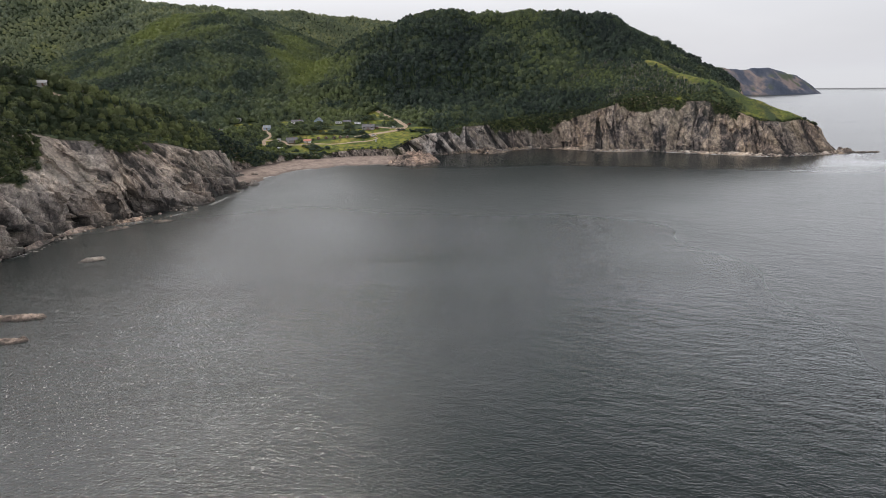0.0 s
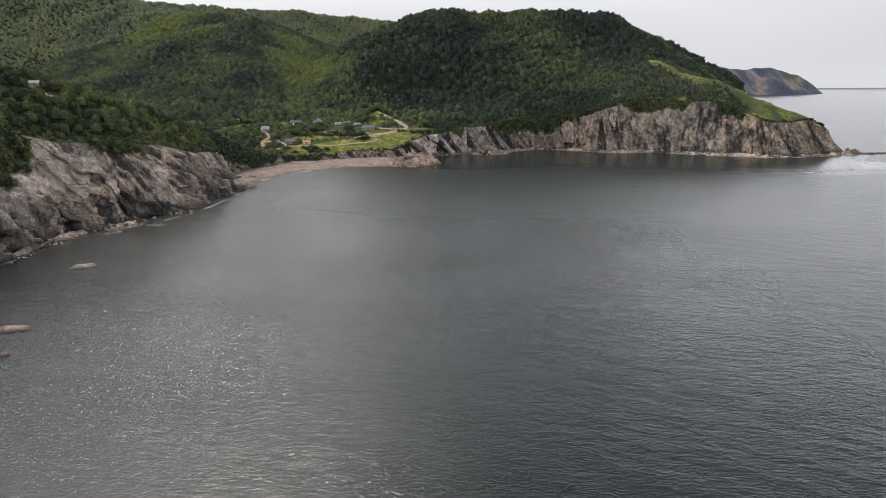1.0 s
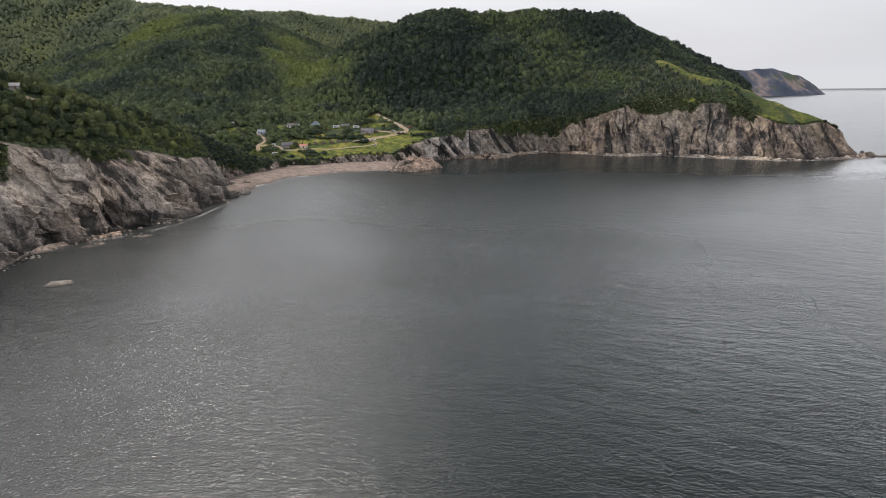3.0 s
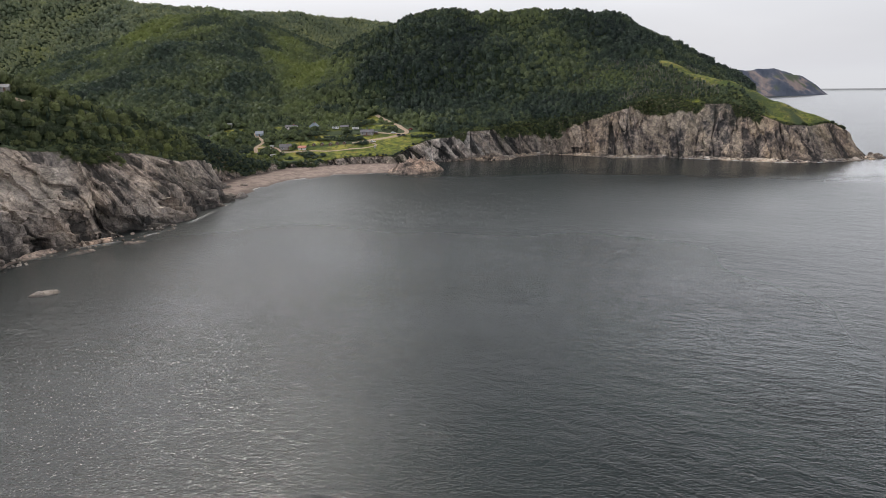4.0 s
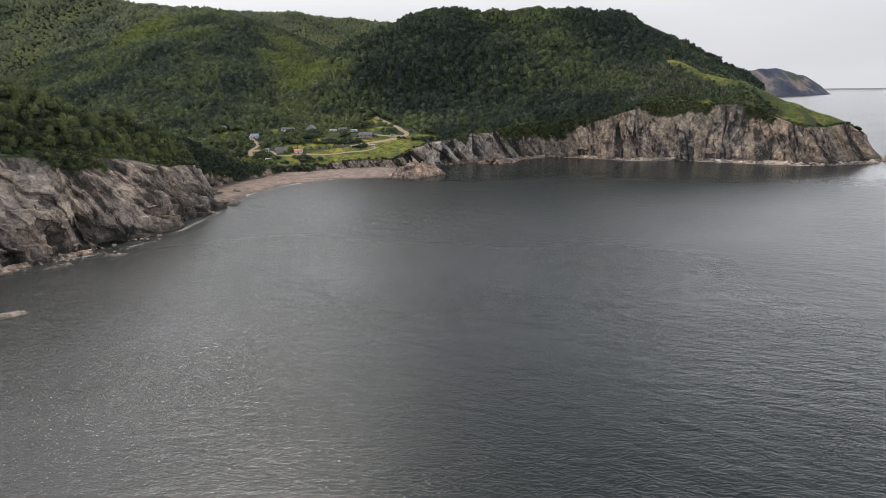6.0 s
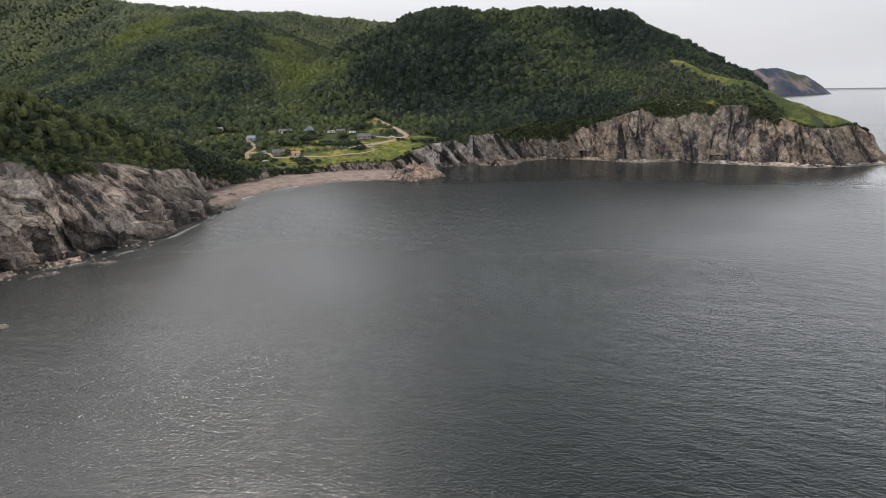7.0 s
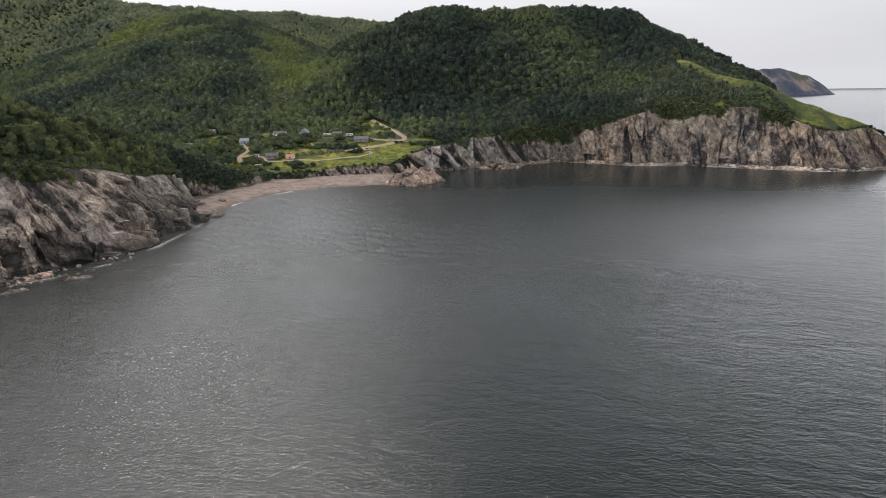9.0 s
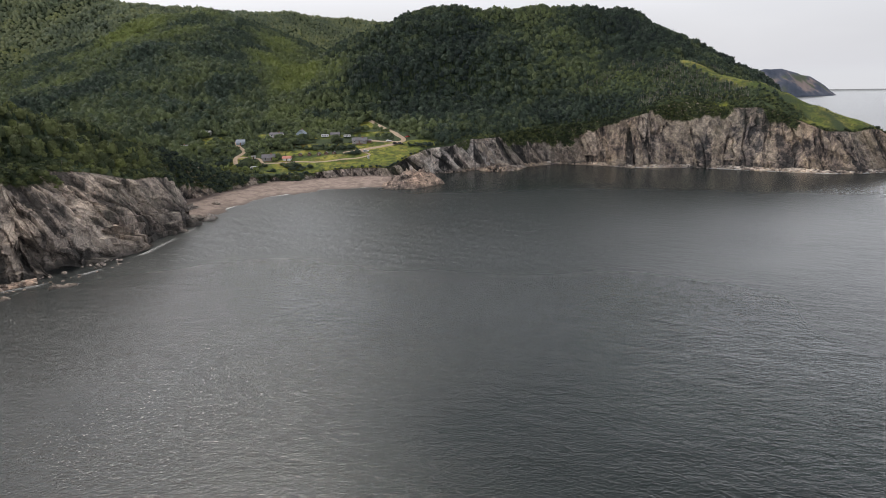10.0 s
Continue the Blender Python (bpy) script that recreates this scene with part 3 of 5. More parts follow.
    patch = fbm(P / np.array([13.0, 13.0, 24.0]) + 2.2, 4)
    cover = smooth(0.97, 1.0, vv) - 0.2
    if green is not None:
        cover = np.maximum(cover, (H - green(P[:, 0], P[:, 1], S)) / 4.0 + 1.3 * patch + 0.35 * vnoise(P / 2.5))
    moss = np.clip(smooth(-0.25, 0.35, cover) + mossy * smooth(0.15, 0.5, patch) * smooth(0.25, 0.7, vv), 0, 1)
    ob = new(name, mesh_of(name, P, grid_faces(rows, cols), material, False,
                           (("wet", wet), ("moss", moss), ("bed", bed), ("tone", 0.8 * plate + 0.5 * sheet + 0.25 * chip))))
    tagged(ob, label, "cliff", kind="structure")
    # turf that rolls over the edge
    lips = [P[(rows - 2) * cols:(rows - 1) * cols] + np.stack([-n[:, 0] * 0.25, -n[:, 1] * 0.25, 0 * n[:, 0]], 1)]
    for back, dz in ((0.6, 0.25), (3.0, 0.3), (6.0, 0.25), (10.0, 0.0)):
        e = line[:, :2] + n * (line[:, 2:3] + back)
        lips.append(np.stack([e[:, 0], e[:, 1], land_height(e[:, 0], e[:, 1]) + dz], 1))
    L = np.vstack(lips)
    turf = new(name.replace("cliff", "turf"), mesh_of("turf", L, grid_faces(5, cols), GROUND, True,
               (("meadow", meadow_at(L[:, 0], L[:, 1], L[:, 2])), ("bare", np.zeros(len(L))))))
    tagged(turf, "edge of turf along the top of the cliff", "turf", kind="structure")
    return P.reshape(rows, cols, 3), cover.reshape(rows, cols)


def level(*stops):
    """A height that changes along a line: pairs of place and height."""
    at, z = zip(*stops)
    return lambda v: np.interp(v, at, z)


WEST_GREEN = level((0, 23), (50, 24), (56, 21.5), (66, 27), (71, 42), (79, 40), (82, 35), (86, 32), (106, 29), (122, 26), (132, 25), (136, 37), (160, 31), (182, 27), (205, 21))
EAST_GREEN = level((-30, 30), (18, 20), (27, 16), (38, 27), (52, 24), (62, 19), (74, 15), (108, 15), (122, 21), (135, 26), (150, 33), (165, 34), (190, 35), (212, 36),
                   (224, 37), (229, 47), (243, 46), (250, 36), (262, 25), (268, 34), (300, 36), (400, 40))
BEACH_GREEN = level((0, 20), (16, 17), (36, 12), (52, 6), (68, 3))
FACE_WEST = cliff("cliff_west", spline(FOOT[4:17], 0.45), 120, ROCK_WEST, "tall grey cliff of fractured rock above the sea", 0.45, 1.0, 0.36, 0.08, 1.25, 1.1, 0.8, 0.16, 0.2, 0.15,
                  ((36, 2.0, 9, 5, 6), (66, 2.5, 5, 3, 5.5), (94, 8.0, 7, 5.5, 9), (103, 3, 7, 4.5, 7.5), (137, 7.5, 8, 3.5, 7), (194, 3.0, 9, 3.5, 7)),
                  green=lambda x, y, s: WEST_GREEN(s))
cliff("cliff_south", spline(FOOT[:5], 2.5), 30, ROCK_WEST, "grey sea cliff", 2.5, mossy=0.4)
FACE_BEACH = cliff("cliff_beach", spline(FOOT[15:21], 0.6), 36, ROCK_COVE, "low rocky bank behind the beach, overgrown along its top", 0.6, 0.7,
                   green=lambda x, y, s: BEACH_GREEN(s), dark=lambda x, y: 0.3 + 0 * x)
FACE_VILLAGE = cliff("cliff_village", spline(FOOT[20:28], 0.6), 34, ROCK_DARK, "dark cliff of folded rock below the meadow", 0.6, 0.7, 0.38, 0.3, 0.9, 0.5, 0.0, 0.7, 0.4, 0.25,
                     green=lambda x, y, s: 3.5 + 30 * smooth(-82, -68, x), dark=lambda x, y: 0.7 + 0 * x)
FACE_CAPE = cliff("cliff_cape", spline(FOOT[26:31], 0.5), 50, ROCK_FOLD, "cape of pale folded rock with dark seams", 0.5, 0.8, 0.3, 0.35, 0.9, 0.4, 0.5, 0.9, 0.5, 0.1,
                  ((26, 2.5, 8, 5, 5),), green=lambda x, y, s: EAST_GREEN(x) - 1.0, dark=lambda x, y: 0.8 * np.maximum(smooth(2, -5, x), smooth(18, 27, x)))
FACE_COVE = cliff("cliff_cove", spline(FOOT[29:] + FOOT_EAST[:4], 0.6), 60, ROCK_COVE, "dark cliff in the corner of the cove", 0.6, 0.8, 0.5, 0.5, 0.9, 0.5, 0.5, 0.5, 0.5, 0.2,
                  green=lambda x, y, s: EAST_GREEN(x))
FACE_EAST = cliff("cliff_east", spline(FOOT_EAST[2:13], 0.6), 76, ROCK_EAST, "brown cliffs and scree slopes of the headland", 0.6, 0.8, 0.5, 0.55, 0.75, 0.5, 0.45, 0.18, 0.5, 0.15,
                  ((171, 9, 8, 5, 4.5),), green=lambda x, y, s: EAST_GREEN(x))
cliff("cliff_north", spline(FOOT_EAST[12:], 4.0), 16, ROCK_EAST, "dark sea cliff on the far side of the headland", 4.0, mossy=0.4)

# ---- beach ----
WATERLINE = [(-122, 386), (-118, 394), (-114, 406), (-110, 422), (-103, 442), (-90, 453), (-70, 468), (-45, 472), (-28, 474)]
BACK = [(-131, 396), (-134, 404), (-139, 416), (-139, 430), (-134, 446), (-112, 480), (-66, 500), (-26, 500)]
nb = 150
wl_ = spline([(*p, 0) for p in WATERLINE], 0.5)
bk_ = spline([(*p, 0) for p in BACK], 0.5)
wl_ = wl_[np.linspace(0, len(wl_) - 1, nb).astype(int)]
bk_ = bk_[np.linspace(0, len(bk_) - 1, nb).astype(int)]
f = np.linspace(-0.6, 1.15, 26)[:, None]
bx = wl_[:, 0] + (bk_[:, 0] - wl_[:, 0]) * f
by = wl_[:, 1] + (bk_[:, 1] - wl_[:, 1]) * f
bz = np.where(f < 0, 2.2 * f, 3.4 * np.clip(f, 0, 1) ** 0.7) + 0 * bx
bp = np.stack([bx, by, bz], -1).reshape(-1, 3)
bp[:, 2] += 0.35 * fbm(bp / np.array([7, 7, 9]), 3)
beach = new("beach", mesh_of("beach", bp, grid_faces(26, nb), SAND, True, (("wet", smooth(0.9, 0.1, bp[:, 2])),)))
tagged(beach, "curved beach of pinkish shingle", "beach", kind="structure")


def shelf(name, line, width, z0, z1, material, label):
    """A narrow strip of stones along the foot of a cliff, sloping into the sea."""
    n = normals_of(line)
    rows = 9
    vs = []
    for k in range(rows):
        f = k / (rows - 1)
        p = line[:, :2] - n * (width * f - 2.0)
        w = 0.9 * fbm(xyz(p[:, 0] / 6, p[:, 1] / 6, 4.4), 4)
        vs.append(np.stack([p[:, 0], p[:, 1], z0 + (z1 - z0) * f + w], 1))
    V = np.vstack(vs)
    ob = new(name, mesh_of(name, V, grid_faces(rows, len(line)), material, False,
                           (("wet", smooth(0.5, 0.0, V[:, 2])), ("moss", np.zeros(len(V))))))
    return tagged(ob, label, "shore", kind="structure")


shelf("shore_west", spline(FOOT[3:10], 1.0), 6.5, 0.9, -1.6, ROCK_PINK, "pale stony ledge at the foot of the cliff")
shelf("shore_east", spline(FOOT[30:] + FOOT_EAST[:11], 1.2), 7.0, 1.8, -1.4, PEBBLE, "strip of pale boulders at the foot of the headland")

# ---- surf ----
surf = Mat("surf_foam", 0.8, 0.2)
surf.color((0.78, 0.79, 0.79))
s_tr = surf.node("ShaderNodeBsdfTransparent")
s_mx = surf.node("ShaderNodeMixShader")
surf.link(surf.ramp(surf.math("MULTIPLY", surf.noise(0.9, 5.0, 0.7, None, 0.8), surf.attr("edge")), (0.20, (0,) * 3), (0.46, (0.7,) * 3)), s_mx.inputs["Fac"])
surf.link(s_tr.outputs["BSDF"], s_mx.inputs[1])
surf.link(surf.b.outputs["BSDF"], s_mx.inputs[2])
surf.link(s_mx.outputs["Shader"], surf.t.nodes["Material Output"].inputs["Surface"])


def foam(name, line, near, far, strength):
    n = normals_of(line)
    k = len(line)
    patch = np.clip(0.5 + 0.55 * vnoise(xyz(np.arange(k) / 9.0, 0 * np.arange(k), near)), 0.12, 1)
    vs, ed = [], []
    for f in np.linspace(0, 1, 7):
        p = line[:, :2] - n * (near + (far - near) * f * (0.45 + 0.55 * patch[:, None]))
        vs.append(np.stack([p[:, 0], p[:, 1], np.full(k, 0.07)], 1))
        ed.append(strength * (0.35 + 0.65 * patch) * (1 - 0.75 * f))
    tagged(new(name, mesh_of(name, np.vstack(vs), grid_faces(7, k), surf.m, True, (("edge", np.concatenate(ed)),))),
           "white surf and streaks of foam on the sea", "surf", kind="stuff")


foam("surf_west", spline(FOOT[3:15], 1.0), 2.0, 6.5, 0.82)
foam("surf_beach", spline([(*p, 0) for p in WATERLINE], 0.7), -1.2, 2.2, 1.5)
# open-water slick, drawn as a thin streak of foam
foam("slick_streak", spline([(-66, 137, 0), (-55, 149, 0), (-38, 163, 0), (-16, 177, 0)], 0.7), -0.5, 0.6, 0.62)
foam("surf_east", spline(FOOT[30:] + FOOT_EAST[:11], 1.0), 2.2, 7.5, 1.25)


# ---- far headland ----
FAR_SPINE = [(700, 2150, 96), (1006, 2150, 93), (1070, 2150, 88), (1142, 2150, 89), (1190, 2150, 90), (1236, 2150, 81), (1275, 2150, 68),
             (1323, 2150, 38), (1355, 2150, 14), (1376, 2150, -2)]
fx, fy = np.meshgrid(np.linspace(660, 1420, 150), np.linspace(1980, 2300, 70))
fx, fy = fx.ravel(), fy.ravel()
fz = ridge(FAR_SPINE, 0.85, 12, fx, fy)
fz = fz + (4 * fbm(xyz(fx / 60, fy / 60, 1.0), 4) - 5 * np.abs(fbm(xyz((fx + 0.6 * fy) / 45, fy / 160, 2.0), 3))) * smooth(-5, 30, fz)
fd, _ = along(FAR_SPINE, fx, fy)
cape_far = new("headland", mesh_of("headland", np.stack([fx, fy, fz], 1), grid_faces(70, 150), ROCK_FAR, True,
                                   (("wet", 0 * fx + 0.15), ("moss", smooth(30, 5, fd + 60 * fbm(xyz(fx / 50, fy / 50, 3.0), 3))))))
tagged(cape_far, "distant rocky headland with a green top", "headland", kind="structure")


# ---- the village in plan ----
# houses: x, y, length, depth, wall height, roof rise, turn, walls, roof
HOUSES = [(-53.5, 551.5, 10.6, 6.2, 2.29, 1.82, -4, "grey_boards", "slate", "long low bungalow with grey walls and a dark grey roof"),
          (-145, 554, 6.0, 5.0, 2.2, 1.8, 8, "blue_boards", "blue_grey", "small blue-grey house with a blue-grey roof"),
          (-121, 570, 9.9, 4.7, 2.21, 1.40, -6, "white_boards", "slate", "long white bungalow with a grey roof among trees"),
          (-101.5, 570, 7.2, 6.2, 2.89, 2.66, 84, "blue_boards", "blue_grey", "blue-grey house with a steep gable roof"),
          (-116.5, 523, 8.7, 6.2, 2.29, 1.96, 10, "grey_boards", "slate", "grey bungalow with a low slate-coloured roof"),
          (-103, 522, 5.7, 3.9, 1.95, 1.26, -3, "white_boards", "faded_red", "cabin with white walls and a faded red roof"),
          (-74.5, 567, 6.8, 3.9, 2.04, 1.26, -2, "grey_boards", "slate", "low grey outbuilding between two caravans"),
          (-188, 549, 9.1, 5.5, 2.21, 1.26, 4, "white_boards", "pale_metal", "house with a pale metal roof behind trees"),
          (-178.5, 578, 6.5, 4.7, 2.21, 1.26, 0, "white_boards", "pale_metal", "small house with a pale metal roof in the wood"),
          (-206, 340, 6.4, 4.6, 1.9, 1.2, 20, "grey_boards", "pale_metal", "grey house standing alone on the ridge"),
          (-128, 525.5, 2.4, 2.0, 1.78, 0.63, 5, "white_boards", "pale_metal", "small white garden shed"),
          (-46, 551.5, 2.4, 2.3, 1.87, 0.70, 0, "brown_boards", "slate", "small dark shed beside the bungalow")]
CABINS = [(-95.0, 529.5), (-88.5, 529.8), (-81.5, 529.4), (-76.0, 529.6), (-70.2, 529.0)]
CARAVANS = [(-82.3, 565.5, 7.0, 3), (-64.6, 563.5, 6.5, -6), (-122, 503.5, 5.5, 12)]
CARS = [(-31.5, 552.2, 8, "white_paint"), (-26.0, 546.0, -12, "dark_paint"), (-22.4, 545.6, -8, "dark_paint"), (-17.0, 558.6, 60, "red_paint"),
        (-47.2, 531.8, 5, "white_paint")]
ROADS = [("road_hill", 4.4, [(-51, 616), (-43, 604), (-33, 584), (-26, 567), (-20, 555), (-26, 548), (-38, 542), (-51, 536), (-64, 531)]),
         ("road_ridge", 2.6, [(-201, 337), (-195, 340), (-190, 346), (-188, 352)]),
         ("road_drive", 3.0, [(-47, 555), (-38, 553.5), (-30, 551.5), (-23, 551)]),
         ("road_track", 2.4, [(-51, 534), (-44, 526), (-52, 521), (-65, 518.6), (-81, 515.6), (-97, 518), (-108, 516), (-118, 514.5)]),
         ("road_west", 3.6, [(-140, 499), (-136, 507), (-139, 518), (-141, 527), (-138, 538), (-145, 548), (-150, 560)]),
         ("road_link", 2.6, [(-140, 527), (-132, 527), (-124, 524.5), (-119, 515)])]
CLEAR = [(x, y, max(a, b) * 0.62 + 0.8) for x, y, a, b, *_ in HOUSES] + [(x, y, 4.5) for x, y in CABINS] + [(x, y, 5.5) for x, y, *_ in CARAVANS]
CLEAR += [(x, y, 4.5) for x, y, *_ in CARS]
CLEAR += [(-82.3, 557, 6.5), (-64.6, 556, 5.5), (-31, 546, 5)]
# open ground on the seaward side of the houses
CLEAR += [(x, y - 6.5, a * 0.55) for x, y, a, *_ in (HOUSES[0], HOUSES[1], HOUSES[4], HOUSES[5])]
for _, wide, pts in ROADS:
    CLEAR += [(p[0], p[1], wide * 0.5 + 1.6) for p in spline([(*q, 0) for q in pts], 3.0)]


def cleared(x, y):
    res = np.zeros(x.shape, bool)
    for cx, cy, r in CLEAR:
        res |= np.hypot(x - cx, y - cy) < r
    return res


# ---- woods ----
def ico(level):
    bm = bmesh.new()
    bmesh.ops.create_icosphere(bm, subdivisions=level, radius=1)
    v = np.array([x.co[:] for x in bm.verts])
    fc = np.array([[x.index for x in y.verts] for y in bm.faces])
    bm.free()
    return v, fc


def broadleaf(level, leaves, rng, leaf_size, cut=-0.45):
    """A crown of unit radius, standing at z = 0: a ragged inner mass and many leaf clumps round it."""
    v, fc = ico(level)
    lump = 1 + 0.22 * vnoise(v * 1.7 + rng.uniform(0, 50, 3)) + 0.10 * vnoise(v * 4.0 + rng.uniform(0, 50, 3))
    v = v * (0.86 * lump)[:, None]
    keep = v[fc].mean(1)[:, 2] > cut
    fc = fc[keep]
    d = rng.normal(size=(leaves, 3))
    d /= np.linalg.norm(d, axis=1)[:, None]
    d[:, 2] = np.where(d[:, 2] < -0.35, -d[:, 2], d[:, 2])
    c = d * rng.uniform(0.72, 1.12, (leaves, 1))
    n = d + 0.7 * rng.normal(size=(leaves, 3))
    n /= np.linalg.norm(n, axis=1)[:, None]
    a = np.cross(n, rng.normal(size=(leaves, 3)))
    a /= np.linalg.norm(a, axis=1)[:, None]
    b = np.cross(n, a)
    s = leaf_size * rng.uniform(0.6, 1.3, (leaves, 1))
    tri = np.stack([c + a * s, c - 0.5 * a * s + 0.8 * b * s, c - 0.5 * a * s - 0.8 * b * s], 1).reshape(-1, 3)
    fl = np.arange(leaves * 3).reshape(-1, 3) + len(v)
    v = np.vstack([v, tri])
    v[:, 2] = v[:, 2] * 0.85 + 0.75
    return v, np.vstack([fc, fl])


def spruce(tiers, sides, rng):
    """A spruce of unit height: ragged drooping tiers of branches."""
    vs, fs = [], []
    for k in range(tiers):
        z1 = 0.12 + 0.88 * (k + 1.45) / (tiers + 0.45)
        z0 = 0.10 + 0.80 * k / tiers
        r = 0.26 * (1 - k / tiers) ** 0.9 + 0.03
        ang = np.arange(sides) * 2 * np.pi / sides + rng.uniform(0, 6)
        rad = r * rng.uniform(0.6, 1.25, sides)
        base = sum(len(x) for x in vs)
        ring = np.stack([rad * np.cos(ang), rad * np.sin(ang), z0 + rng.uniform(-0.04, 0.04, sides)], 1)
        vs.append(np.vstack([ring, [(0, 0, min(z1, 1.0))]]))
        i = np.arange(sides)
        fs.append(np.stack([base + i, base + (i + 1) % sides, base + sides + 0 * i], 1))
    return np.vstack(vs), np.vstack(fs)


def bare_tree(rng):
    """A dead grey tree of unit height: a thin stem with a few stub branches."""
    vs, fs = [], []
    stems = [((0, 0, 0), (rng.normal() * 0.05, rng.normal() * 0.05, 1.0), 0.040)]
    for _ in range(9):
        h = rng.uniform(0.3, 0.9)
        a = rng.uniform(0, 6.28)
        stems.append(((0, 0, h), (0.22 * math.cos(a), 0.22 * math.sin(a), h + rng.uniform(0.05, 0.2)), 0.024))
    for p, q, w in stems:
        base = len(vs)
        for i in range(3):
            vs.append((p[0] + w * math.cos(i * 2.1), p[1] + w * math.sin(i * 2.1), p[2]))
        vs.append(q)
        fs += [(base, base + 1, base + 3), (base + 1, base + 2, base + 3), (base + 2, base, base + 3)]
    return np.array(vs), np.array(fs)


def scatter(name, kinds, at, size, tall, material, label, rng, tint=(0.0, 1.0), category="trees", more=None, rounded=True):
    """One mesh of many plants: each takes a kind, a turn, a size and a tint of its own."""
    V, F, T, base = [], [], [], 0
    which = rng.integers(0, len(kinds), len(at))
    for k, (v, fc) in enumerate(kinds):
        idx = np.nonzero(which == k)[0]
        if not len(idx):
            continue
        a = rng.uniform(0, 2 * np.pi, len(idx))
        ca, sa = np.cos(a)[:, None], np.sin(a)[:, None]
        x = (v[:, 0] * ca - v[:, 1] * sa) * size[idx, None]
        y = (v[:, 0] * sa + v[:, 1] * ca) * size[idx, None]
        z = v[:, 2] * tall[idx, None]
        pts = np.stack([x + at[idx, 0:1], y + at[idx, 1:2], z + at[idx, 2:3]], -1)
        V.append(pts.reshape(-1, 3))
        F.append((fc[None] + (np.arange(len(idx)) * len(v))[:, None, None]).reshape(-1, 3) + base)
        T.append(np.repeat(rng.uniform(*tint, len(idx)) + (0 if more is None else more[idx]), len(v)))
        base += len(idx) * len(v)
    ob = new(name, mesh_of(name, np.vstack(V), np.vstack(F), material, rounded, (("tint", np.concatenate(T)),)))
    return tagged(ob, label, category, kind="stuff")


def plots(x0, x1, y0, y1, step, rng):
    X, Y = np.meshgrid(np.arange(x0, x1, step), np.arange(y0, y1, step))
    X = X.ravel() + rng.uniform(-0.5, 0.5, X.size) * step
    Y = Y.ravel() + rng.uniform(-0.5, 0.5, Y.size) * step
    d, back = inland(X, Y)
    h = land_height(X, Y)
    ok = d > back + 1.0
    return X[ok], Y[ok], h[ok], d[ok] - back[ok]


rng = np.random.default_rng(7)
LEAFY_NEAR = [broadleaf(2, 110, rng, 0.23) for _ in range(4)]
LEAFY_HILL = [broadleaf(1, 28, rng, 0.40) for _ in range(6)]
LEAFY_SMALL = [broadleaf(1, 4, rng, 0.5, -0.15) for _ in range(5)]
LEAFY_FAR = [broadleaf(1, 14, rng, 0.45) for _ in range(6)]
SPRUCES = [spruce(5, 7, rng) for _ in range(4)]
BARES = [bare_tree(rng) for _ in range(4)]


LIT_BANDS = [[(-205, 930, 0), (-160, 800, 0), (-118, 700, 0)], [(-345, 1060, 0), (-375, 940, 0), (-400, 820, 0)], [(-150, 1250, 0), (-90, 950, 0)], [(-150, 440, 0), (-125, 492, 0)]]


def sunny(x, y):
    """Bands of yellow-green tint: sunlight on the spurs put into the leaves, with some young trees."""
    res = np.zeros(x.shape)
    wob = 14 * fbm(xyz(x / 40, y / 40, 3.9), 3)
    for line in LIT_BANDS:
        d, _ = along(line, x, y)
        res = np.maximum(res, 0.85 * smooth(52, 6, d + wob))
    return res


def wood(name, box, step, kinds, crown, spruce_share, label, tint, low=None, thin=None, leaf=None):
    X, Y, H, D = plots(*box, step, rng)
    ok = (meadow_at(X, Y, H) < 0.45) & ~cleared(X, Y)
    if thin is not None:
        ok &= rng.uniform(size=len(X)) < thin(X, Y)
    X, Y, H, D = X[ok], Y[ok], H[ok], D[ok]
    is_spruce = rng.uniform(size=len(X)) < spruce_share(X, Y)
    grow = (0.55 + 0.45 * smooth(0, 14, D)) * (1.0 if low is None else low(X, Y))
    r = crown * rng.uniform(0.6, 1.25, len(X)) * grow
    at = np.stack([X, Y, H - 0.25], 1)
    b = ~is_spruce
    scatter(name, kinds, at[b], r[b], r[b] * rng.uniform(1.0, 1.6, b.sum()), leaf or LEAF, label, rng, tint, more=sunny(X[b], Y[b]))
    if is_spruce.sum() > 3:
        c = is_spruce
        t = crown * 2.1 * rng.uniform(0.6, 1.15, c.sum()) * grow[c]
        scatter(name.replace("wood", "spruces"), SPRUCES, at[c], t * 0.85, t, NEEDLE, "dark green spruces among broad-leaved trees", rng, rounded=False)


def patchy(x, y, scale, z):
    return vnoise(xyz(x / scale, y / scale, z))


def near_village(x, y):
    return 1 - 0.5 * smooth(110, 70, np.hypot(x + 85, (y - 535) * 1.3))


def dark_side(x, y):
    """Whether a place belongs to the steep hill with its mixed forest, dark with spruce and painted cloud shade."""
    a = ridge(HILL, 0.68, 28, x, y) + 10 * fbm(xyz(x / 30, y / 30, 7.7), 2)
    return ((a > ridge(LEFT_HILL, 0.44, 75, x, y)) & (a > 22) & (x > -116)) | (x > -5)


